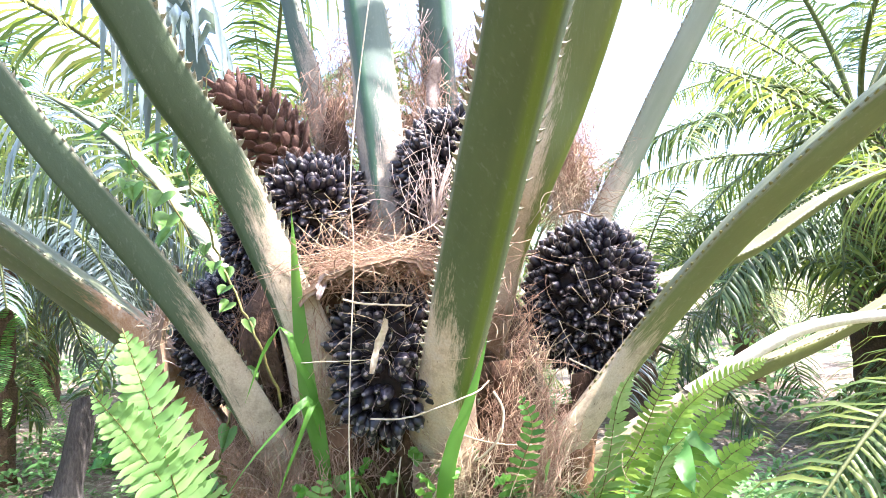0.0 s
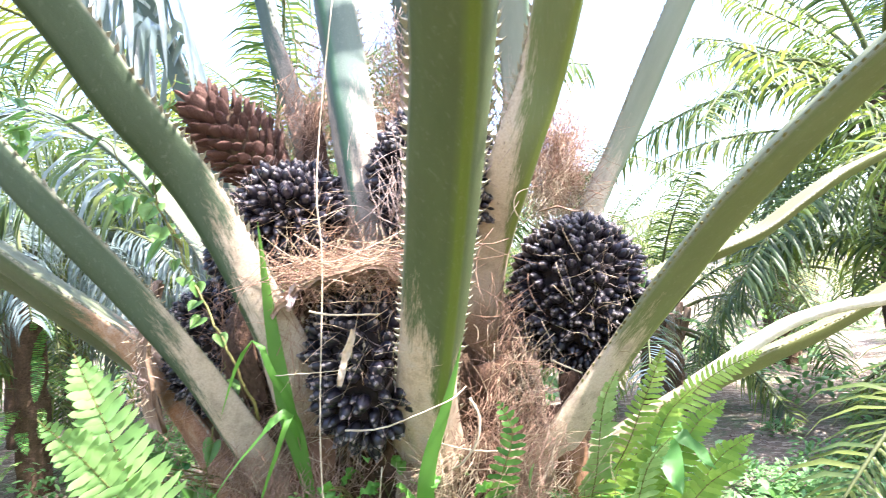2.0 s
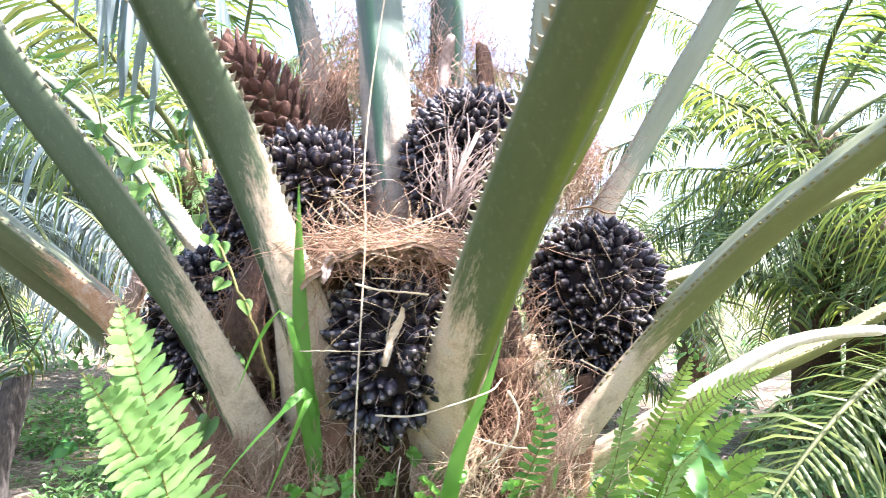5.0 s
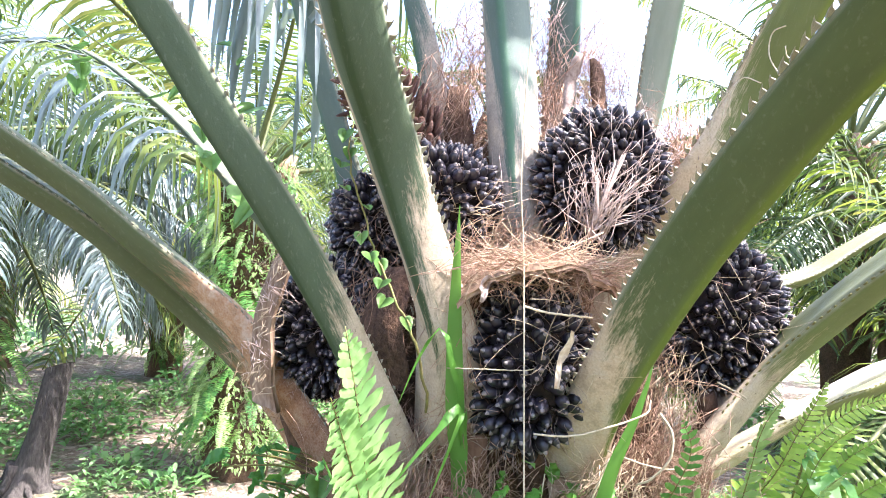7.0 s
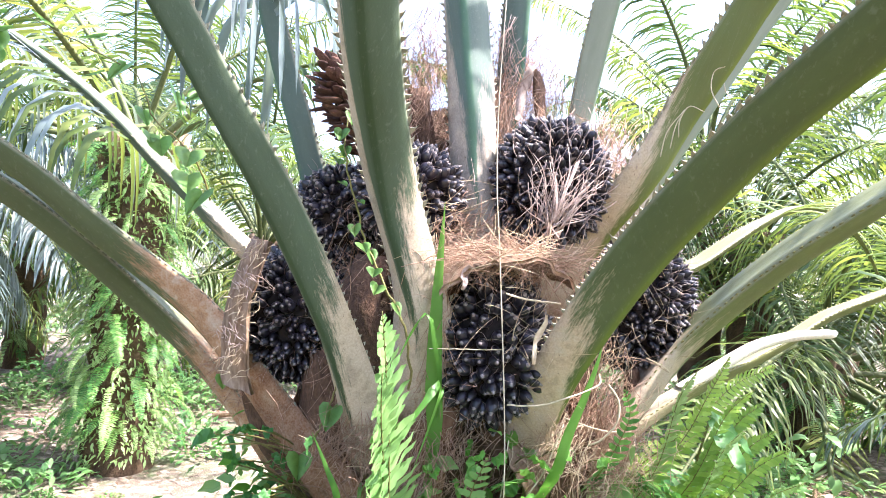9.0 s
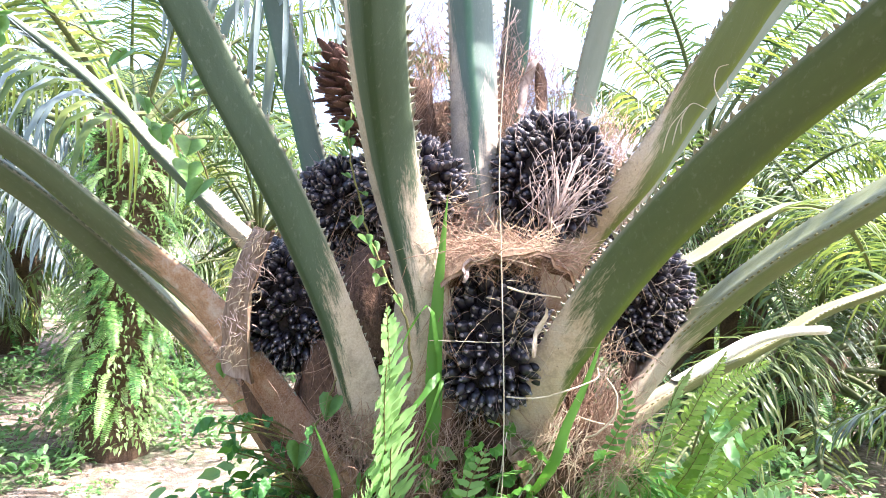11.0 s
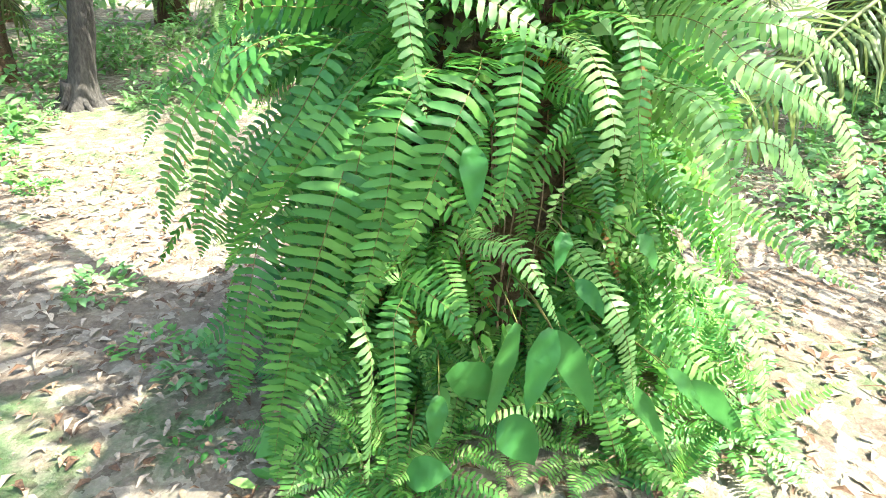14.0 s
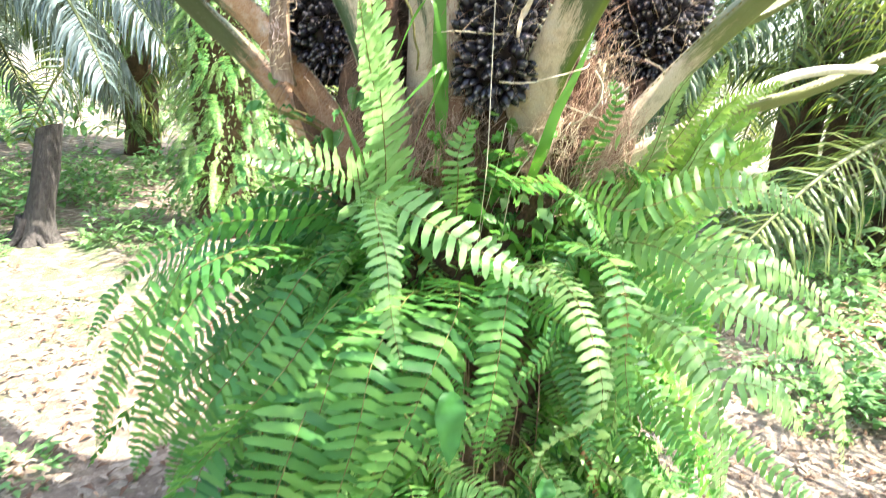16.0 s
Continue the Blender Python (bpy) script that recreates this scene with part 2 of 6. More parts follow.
PALM_YELLOW = leaf_material("palm_leaflet_yellow", [(0.14, 0.20, 0.045), (0.22, 0.27, 0.06), (0.30, 0.29, 0.10)], 0.4, 0.4)
STALK = rough_surface("fern_stalk", (0.10, 0.07, 0.025), (0.17, 0.15, 0.045), (0.24, 0.24, 0.07), 12, 90, 0.6, 0.2)


def fruit_material(name, dark, mid):
    m, t, n, l, p = nodes_of(name)
    info = n.new("ShaderNodeObjectInfo")
    base = ramp_node(t, info.outputs["Random"], [(0.0, dark), (0.75, mid), (1.0, tuple(1.8 * v for v in mid))])
    bloom = ramp_node(t, noise_node(t, 110, 4, coords_of(t)), [(0.5, (0, 0, 0)), (0.85, (0.10, 0.10, 0.10))])
    l.new(mix_node(t, bloom, base, (0.060, 0.055, 0.064)), p.inputs["Base Color"])
    p.inputs["Roughness"].default_value = 0.34
    p.inputs["Specular IOR Level"].default_value = 0.5
    return m


CORE = rough_surface("dark_core", (0.008, 0.006, 0.006), (0.020, 0.014, 0.013), (0.045, 0.030, 0.025), 12, 80, 0.9, 0.6)
FRUIT = fruit_material("fruit_skin", (0.010, 0.008, 0.012), (0.017, 0.014, 0.020))
TIP = rough_surface("fruit_tip", (0.08, 0.065, 0.06), (0.21, 0.175, 0.165), (0.42, 0.37, 0.35), 60, 240, 0.6, 0.3)
# Straw tone whitened: direct sunlight on the stalk is put into the colour.
PALE = rough_surface("sunlit_stalk", (0.52, 0.46, 0.34), (0.70, 0.66, 0.54), (0.82, 0.79, 0.70), 14, 90, 0.7, 0.3)
PALM_STALK = rough_surface("far_frond_stalk", (0.045, 0.060, 0.020), (0.095, 0.115, 0.040), (0.16, 0.17, 0.06), 12, 90, 0.6, 0.2)
ROOT = rough_surface("pale_root", (0.34, 0.26, 0.15), (0.50, 0.41, 0.27), (0.64, 0.56, 0.40), 20, 90, 0.6, 0.3)


def ground_material():
    m, t, n, l, p = nodes_of("leaf_littered_soil")
    c = coords_of(t)
    big, mid, small = noise_node(t, 0.55, 4, c), noise_node(t, 4.5, 6, c, 0.7), noise_node(t, 38, 6, c, 0.75)
    soil = ramp_node(t, mid, [(0.28, (0.10, 0.070, 0.052)), (0.5, (0.20, 0.155, 0.121)), (0.72, (0.44, 0.36, 0.29))])
    cell = n.new("ShaderNodeTexVoronoi")
    cell.inputs["Scale"].default_value = 17
    cell.inputs["Randomness"].default_value = 1.0
    warp = mix_node(t, 0.12, c, noise_node(t, 9, 4, c))
    l.new(warp, cell.inputs["Vector"])
    tone = n.new("ShaderNodeSeparateColor")
    l.new(cell.outputs["Color"], tone.inputs[0])
    soil = mix_node(t, 0.6, soil, ramp_node(t, tone.outputs[0], [(0.1, (0.075, 0.05, 0.037)), (0.5, (0.20, 0.15, 0.114)), (0.95, (0.58, 0.50, 0.41))]))
    soil = mix_node(t, 0.35, soil, ramp_node(t, small, [(0.32, (0.09, 0.062, 0.045)), (0.55, (0.30, 0.235, 0.18)), (0.75, (0.55, 0.47, 0.38))]))
    moss = ramp_node(t, small, [(0.3, (0.03, 0.075, 0.025)), (0.7, (0.10, 0.19, 0.06))])
    where = ramp_node(t, mix_node(t, 0.45, big, mid), [(0.50, (0, 0, 0)), (0.62, (0.85, 0.85, 0.85))])
    l.new(mix_node(t, where, soil, moss), p.inputs["Base Color"])
    p.inputs["Roughness"].default_value = 0.95
    p.inputs["Specular IOR Level"].default_value = 0.15
    l.new(bump_node(t, small, 0.9, 0.03), p.inputs["Normal"])
    return m


SOIL = ground_material()


# ---- shaping helpers ----
def mesh_of(name, bm, *materials, smooth=True):
    me = bpy.data.meshes.new(name)
    bm.to_mesh(me)
    bm.free()
    for m in materials:
        me.materials.append(m)
    if smooth:
        me.polygons.foreach_set("use_smooth", [True] * len(me.polygons))
    me.update()
    return me


def part(name, bm, material, parent, label="", kind=""):
    mats = material if isinstance(material, tuple) else (material,)
    ob = new(name, mesh_of(name, bm, *mats))
    ob.parent = parent
    return tagged(ob, label, kind=kind)


def shared(name, me, parent, m):
    ob = new(name, me)
    ob.parent = parent
    ob.matrix_basis = m
    return ob


def thing(name, place, label, category, group="", kind=""):
    ob = new(name)
    ob.location = place
    ob.empty_display_size = 0.1
    return tagged(ob, label, category, group, kind)


def curve_points(points, n):
    """n points, evenly spaced, on a smooth curve through the given ones."""
    p = [Vector(q) for q in points]
    if len(p) == 2:
        return [p[0].lerp(p[1], i / (n - 1)) for i in range(n)]
    p = [2 * p[0] - p[1], *p, 2 * p[-1] - p[-2]]
    fine = []
    for a, b, c, d in zip(p, p[1:], p[2:], p[3:]):
        for k in range(12):
            u = k / 12
            fine.append(0.5 * (2 * b + (c - a) * u + (2 * a - 5 * b + 4 * c - d) * u * u + (3 * b - a - 3 * c + d) * u ** 3))
    fine.append(p[-2])
    run = [0.0]
    for a, b in zip(fine, fine[1:]):
        run.append(run[-1] + (b - a).length)
    out, k = [], 0
    for i in range(n):
        s = run[-1] * i / (n - 1)
        while k < len(run) - 2 and run[k + 1] < s:
            k += 1
        out.append(fine[k].lerp(fine[k + 1], (s - run[k]) / max(run[k + 1] - run[k], 1e-9)))
    return out


def tangent(pts, i):
    return (pts[min(i + 1, len(pts) - 1)] - pts[max(i - 1, 0)]).normalized()


def across(v, t):
    """The part of v square to t, of length one."""
    w = v - v.dot(t) * t
    return w.normalized() if w.length > 1e-6 else t.orthogonal().normalized()


def tube(bm, points, r0, r1, sides=6, mat=0, up=Vector((0, 0, 1))):
    rings = []
    k = len(points) - 1
    for i, p in enumerate(points):
        t = tangent(points, i)
        a = across(up, t)
        b = t.cross(a)
        r = r0 + (r1 - r0) * i / k
        rings.append([bm.verts.new(p + r * (math.cos(h) * a + math.sin(h) * b)) for h in (2 * math.pi * j / sides for j in range(sides))])
    for x, y in zip(rings, rings[1:]):
        for j in range(sides):
            bm.faces.new((x[j], x[(j + 1) % sides], y[(j + 1) % sides], y[j])).material_index = mat
    bm.faces.new(rings[0][::-1]).material_index = mat
    bm.faces.new(rings[-1]).material_index = mat


def blade(bm, points, side, width, fold=0.25, mat=0, shape=None):
    """A leaf blade along points, folded along its midrib; shape(u) is the half width's share at u."""
    shape = shape or (lambda u: math.sin(math.pi * min(1, 0.12 + 0.88 * u)) ** 0.6)
    rows = []
    k = len(points) - 1
    for i, p in enumerate(points):
        t = tangent(points, i)
        s = across(side, t)
        nrm = t.cross(s)
        w = 0.5 * width * shape(i / k)
        rows.append((bm.verts.new(p + w * s + fold * w * nrm), bm.verts.new(p), bm.verts.new(p - w * s + fold * w * nrm)))
    for a, b in zip(rows, rows[1:]):
        for j in (0, 1):
            bm.faces.new((a[j], a[j + 1], b[j + 1], b[j])).material_index = mat


def strand(bm, points, width, rng, mat=0):
    """A thin three-sided fibre."""
    tube(bm, points, width, width * 0.5, 3, mat, Vector((rng.uniform(-1, 1), rng.uniform(-1, 1), rng.uniform(-1, 1))))


# ---- ground ----
GROUND = 0.08


def ground_height(x, y):
    d = math.hypot(x, y)
    z = GROUND + 0.05 * noise.noise((0.35 * x, 0.35 * y, 3.0)) + 0.02 * noise.noise((1.7 * x, 1.7 * y, 7.0))
    return z + max(0.0, d - 25) * 0.004 * (1 + noise.noise((0.05 * x, 0.05 * y, 1.0)))


def build_ground():
    bm = bmesh.new()
    lines = [-400, -200, -100, -60, -42] + [-32 + 0.5 * i for i in range(129)] + [42, 60, 100, 200, 400]
    grid = [[bm.verts.new((x, y, ground_height(x, y))) for x in lines] for y in lines]
    for a, b in zip(grid, grid[1:]):
        for j in range(len(lines) - 1):
            bm.faces.new((a[j], a[j + 1], b[j + 1], b[j]))
    ob = new("ground", mesh_of("ground", bm, SOIL))
    tagged(ob, "bare sandy soil with dry leaf litter and moss", "ground", kind="structure")


build_ground()


# ---- the oil palm ----
AXIS = Vector((-0.08, 2.02, 0.0))
palm_tree = thing("oil_palm", (AXIS.x, AXIS.y, GROUND), "young oil palm with spiny olive petioles and brown fibrous base", "palm tree")


def local(p):
    return Vector(p) - palm_tree.location


def build_trunk():
    rng = random.Random(4)
    bm = bmesh.new()
    prof = [(0.0, 0.58), (0.12, 0.52), (0.4, 0.46), (0.9, 0.44), (1.4, 0.45), (1.7, 0.46), (1.95, 0.40), (2.15, 0.34), (2.35, 0.26), (2.55, 0.17), (2.7, 0.09), (2.8, 0.03)]
    rings = []
    for i in range(80):
        z = 2.8 * i / 79
        k = max(j for j in range(len(prof)) if prof[j][0] <= z + 1e-9)
        a, b = prof[k], prof[min(k + 1, len(prof) - 1)]
        r = a[1] + (b[1] - a[1]) * ((z - a[0]) / (b[0] - a[0]) if b[0] > a[0] else 0)
        ring = []
        for j in range(72):
            h = 2 * math.pi * j / 72
            lump = 0.06 * noise.noise((3 * math.cos(h), 3 * math.sin(h), 2.2 * z)) + 0.025 * noise.noise((9 * math.cos(h), 9 * math.sin(h), 9 * z))
            ring.append(bm.verts.new(((r + lump) * math.cos(h), (r + lump) * math.sin(h), z - GROUND - 0.05)))
        rings.append(ring)
    for x, y in zip(rings, rings[1:]):
        for j in range(72):
            bm.faces.new((x[j], x[(j + 1) % 72], y[(j + 1) % 72], y[j]))
    bm.faces.new(rings[-1])
    part("trunk", bm, BARK, palm_tree, "dark brown trunk matted with fibre")


build_trunk()

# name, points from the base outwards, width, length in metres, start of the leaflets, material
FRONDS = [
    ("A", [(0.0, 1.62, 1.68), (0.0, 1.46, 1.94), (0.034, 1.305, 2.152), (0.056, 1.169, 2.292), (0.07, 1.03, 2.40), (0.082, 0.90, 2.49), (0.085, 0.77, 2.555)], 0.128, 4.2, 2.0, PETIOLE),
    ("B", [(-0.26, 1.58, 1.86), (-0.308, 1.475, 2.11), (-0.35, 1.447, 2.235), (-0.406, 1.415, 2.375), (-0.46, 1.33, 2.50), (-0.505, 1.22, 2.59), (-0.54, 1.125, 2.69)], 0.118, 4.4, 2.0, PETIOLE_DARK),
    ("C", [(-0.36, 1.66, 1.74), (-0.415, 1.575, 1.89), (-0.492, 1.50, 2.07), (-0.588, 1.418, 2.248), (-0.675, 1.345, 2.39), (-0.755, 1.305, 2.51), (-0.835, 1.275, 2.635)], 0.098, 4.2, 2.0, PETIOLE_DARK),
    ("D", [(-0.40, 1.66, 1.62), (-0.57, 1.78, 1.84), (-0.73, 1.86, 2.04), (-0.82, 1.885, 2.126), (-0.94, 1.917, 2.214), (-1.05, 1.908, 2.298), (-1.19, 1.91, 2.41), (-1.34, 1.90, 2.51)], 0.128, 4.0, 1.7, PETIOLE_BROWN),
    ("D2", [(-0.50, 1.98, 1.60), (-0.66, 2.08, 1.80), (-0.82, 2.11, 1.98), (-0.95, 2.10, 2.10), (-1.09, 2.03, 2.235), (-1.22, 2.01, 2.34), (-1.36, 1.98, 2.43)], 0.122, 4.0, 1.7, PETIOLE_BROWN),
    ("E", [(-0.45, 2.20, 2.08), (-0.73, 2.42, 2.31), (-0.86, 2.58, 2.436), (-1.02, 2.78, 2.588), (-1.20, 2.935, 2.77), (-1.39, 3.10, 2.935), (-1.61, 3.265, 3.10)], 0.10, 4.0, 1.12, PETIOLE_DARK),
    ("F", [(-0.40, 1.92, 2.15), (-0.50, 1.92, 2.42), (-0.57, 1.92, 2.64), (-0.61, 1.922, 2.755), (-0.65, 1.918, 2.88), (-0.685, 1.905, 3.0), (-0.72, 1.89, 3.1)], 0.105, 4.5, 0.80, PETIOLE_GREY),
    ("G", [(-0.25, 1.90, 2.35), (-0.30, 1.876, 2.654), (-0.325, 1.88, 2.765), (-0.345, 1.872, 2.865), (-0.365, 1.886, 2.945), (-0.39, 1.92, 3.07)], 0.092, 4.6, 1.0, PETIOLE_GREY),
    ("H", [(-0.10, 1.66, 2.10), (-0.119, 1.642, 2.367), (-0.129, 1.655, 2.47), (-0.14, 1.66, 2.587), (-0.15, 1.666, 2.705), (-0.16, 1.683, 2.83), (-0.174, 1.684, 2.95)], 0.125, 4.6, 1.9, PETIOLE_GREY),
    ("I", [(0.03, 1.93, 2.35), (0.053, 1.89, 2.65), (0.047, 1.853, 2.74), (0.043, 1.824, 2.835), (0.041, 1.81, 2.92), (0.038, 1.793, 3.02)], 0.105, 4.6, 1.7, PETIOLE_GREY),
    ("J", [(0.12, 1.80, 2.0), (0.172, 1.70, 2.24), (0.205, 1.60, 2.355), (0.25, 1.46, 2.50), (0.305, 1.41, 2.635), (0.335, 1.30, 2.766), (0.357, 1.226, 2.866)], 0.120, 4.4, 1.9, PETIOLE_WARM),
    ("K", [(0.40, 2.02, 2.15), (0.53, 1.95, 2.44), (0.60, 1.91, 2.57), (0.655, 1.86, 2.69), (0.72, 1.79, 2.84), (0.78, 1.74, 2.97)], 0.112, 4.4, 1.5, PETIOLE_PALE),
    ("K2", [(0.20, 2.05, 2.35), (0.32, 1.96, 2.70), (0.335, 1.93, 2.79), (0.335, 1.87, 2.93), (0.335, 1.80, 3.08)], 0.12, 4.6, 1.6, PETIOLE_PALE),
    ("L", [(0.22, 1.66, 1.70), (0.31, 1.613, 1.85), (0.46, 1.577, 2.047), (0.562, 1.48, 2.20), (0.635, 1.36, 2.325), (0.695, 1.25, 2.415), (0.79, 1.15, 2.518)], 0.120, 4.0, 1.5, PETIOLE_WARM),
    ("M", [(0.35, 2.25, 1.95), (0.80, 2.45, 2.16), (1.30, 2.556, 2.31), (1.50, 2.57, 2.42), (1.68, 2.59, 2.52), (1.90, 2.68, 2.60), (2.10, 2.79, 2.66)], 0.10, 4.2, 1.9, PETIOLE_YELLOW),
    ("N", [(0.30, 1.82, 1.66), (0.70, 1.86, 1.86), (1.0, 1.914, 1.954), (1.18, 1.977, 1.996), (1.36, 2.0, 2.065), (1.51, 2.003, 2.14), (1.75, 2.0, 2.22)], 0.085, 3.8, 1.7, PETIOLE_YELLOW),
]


def frond_curve(points, length):
    """The stalk's curve, carried on in a slow arc to its full length."""
    p = [Vector(q) for q in points]
    d = (p[-1] - p[-3]).normalized()
    run = sum((b - a).length for a, b in zip(p, p[1:]))
    q = p[-1]
    while run < length:
        d = (d + Vector((0, 0, -0.085))).normalized()
        q = q + 0.25 * d
        p.append(q.copy())
        run += 0.25
    return p


def stalk_frame(t, p, tip=0.55):
    out = Vector((p.x - AXIS.x, p.y - AXIS.y, 0))
    out = out.normalized() if out.length > 1e-3 else Vector((0, -1, 0))
    up = across(Vector((0, 0, 1)) - tip * out, t)
    return up, t.cross(up)


# half outline of the stalk, from the left edge round the keel to the right edge and over the hollow top
SECTION = [(-1.0, 0.0), (-0.95, -0.16), (-0.78, -0.42), (-0.46, -0.75), (-0.16, -0.99), (0.0, -1.05), (0.16, -0.99), (0.46, -0.75), (0.78, -0.42), (0.95, -0.16), (1.0, 0.0), (0.84, 0.10), (0.45, 0.04), (0.0, -0.02), (-0.45, 0.04), (-0.84, 0.10)]


def stalk_width(width, s, length):
    base = 1.0 + 0.75 * max(0.0, 1 - s / 0.42) ** 1.4
    return width * base * (1 - 0.80 * max(0.0, (s - 0.6) / (length - 0.6)))


def build_stalk(points, width, length, tip=0.55, tan=0.0, skew=0.0, keel=0.0, strip=(0.0, 0.4)):
    curve = frond_curve(points, length)
    pts = curve_points(curve, 70)
    bm = bmesh.new()
    uv = bm.loops.layers.uv.new("uv")
    rings, run, edge = [], 0.0, []
    for i, p in enumerate(pts):
        t = tangent(pts, i)
        up, side = stalk_frame(t, p, tip) if isinstance(tip, float) else (across(Vector(tip), t), t.cross(across(Vector(tip), t)))
        if i:
            run += (p - pts[i - 1]).length
        w = 0.5 * stalk_width(width, run, length)
        h = w * (1.02 if run > 0.35 else 0.72 + 0.30 * run / 0.35)
        wob = 1 + 0.03 * noise.noise((4 * run, width * 90, 2.0))
        ring = [bm.verts.new(local(p + wob * ((a + (keel * (1 - abs(a)) if b < -0.1 else 0)) * w * side + (b + 0.42) * h * up))) for a, b in SECTION]
        rings.append((ring, run))
        edge.append((run, p, t, up, side, w, h))
    k = len(SECTION)
    for (x, s0), (y, s1) in zip(rings, rings[1:]):
        for j in range(k):
            f = bm.faces.new((x[j], x[(j + 1) % k], y[(j + 1) % k], y[j]))
            for loop, (u, s) in zip(f.loops, ((j / k, s0), ((j + 1) / k, s0), ((j + 1) / k, s1), (j / k, s1))):
                along = s - tan - skew * (u - 0.3125)
                loop[uv].uv = (u, max(min(0.16, along), along - strip[0] * max(0.0, u - strip[1])))
    bm.faces.new(rings[0][0][::-1])
    bm.faces.new(rings[-1][0])
    return bm, edge


def spine_shape(bm, base, out, along, long, wide, thick):
    """A flat hooked spine with a broad foot."""
    nrm = out.cross(along).normalized()
    foot = [base - wide * along, base + wide * along]
    mid = base + 0.55 * long * out + 0.25 * long * along
    tip = base + long * out + 0.75 * long * along
    v = [bm.verts.new(q) for q in (foot[0] + thick * nrm, foot[1] + thick * nrm, foot[1] - thick * nrm, foot[0] - thick * nrm,
                                   mid - 0.35 * wide * along + 0.6 * thick * nrm, mid + 0.45 * wide * along + 0.6 * thick * nrm,
                                   mid + 0.45 * wide * along - 0.6 * thick * nrm, mid - 0.35 * wide * along - 0.6 * thick * nrm, tip)]
    for f in ((0, 1, 5, 4), (1, 2, 6, 5), (2, 3, 7, 6), (3, 0, 4, 7), (4, 5, 8), (5, 6, 8), (6, 7, 8), (7, 4, 8)):
        bm.faces.new([v[i] for i in f])


def one_spine():
    bm = bmesh.new()
    spine_shape(bm, Vector((0, 0, 0)), Vector((1, 0, 0)), Vector((0, 1, 0)), 1.0, 0.42, 0.12)
    return mesh_of("spine", bm, SPINE, smooth=False)


SPINE_MESH = one_spine()
NEAR_SPINES = {"A", "B", "J"}


def leaflets(bm, edge, start, length, rng, long=0.75, mats=1, droop=1.0, step=0.055):
    """Two ranks of folded leaflets, set at uneven angles, on the far part of a stalk."""
    s = start
    k = 0
    while s < length - 0.05:
        while k < len(edge) - 2 and edge[k + 1][0] < s:
            k += 1
        run, p, t, up, side, w, h = edge[k]
        nxt = edge[k + 1]
        p = p.lerp(nxt[1], min(1, max(0, (s - run) / max(nxt[0] - run, 1e-6))))
        u = (s - start) / (length - start)
        size = long * (0.35 + 0.65 * math.sin(math.pi * min(1, 0.12 + 0.80 * u)) ** 0.8)
        for hand in (-1, 1):
            el = rng.choice((-0.15, 0.25, 0.55)) + rng.uniform(-0.15, 0.15)
            d = (hand * side * math.cos(el) + up * math.sin(el) + t * rng.uniform(0.25, 0.65)).normalized()
            base = p + hand * 0.8 * w * side
            pts, q, dd = [base], base, d
            n = 5
            for i in range(n):
                dd = (dd + Vector((0, 0, -0.16 * droop * (i + 0.6)))).normalized()
                q = q + size / n * dd
                pts.append(q)
            blade(bm, [local(x) for x in pts], t, 0.036 * rng.uniform(0.8, 1.2), 0.35, rng.randrange(mats), lambda v: (0.55 + 1.2 * v) if v < 0.3 else max(0.03, 1.13 * (1 - v) ** 0.55))
        s += step * rng.uniform(0.75, 1.25)


# how far the keel lies off the middle
KEEL = {"A": -0.32, "B": 0.0, "J": -0.2}
# how much of the far flank stays tan all along
STRIP = {"B": (6.0, 0.40), "H": (3.0, 0.40), "J": (1.6, 0.42)}
# how far up the tan foot of a stalk reaches, and by how much more on one flank
TANNED = {"A": (0.05, 0.35), "B": (0.03, -0.45), "C": (-0.04, -0.45), "D": (0.34, -0.2), "D2": (0.06, 0.0), "J": (0.08, 0.3), "L": (0.06, -0.2), "H": (0.08, -0.3), "F": (-0.35, 0.0), "G": (0.05, -0.3)}


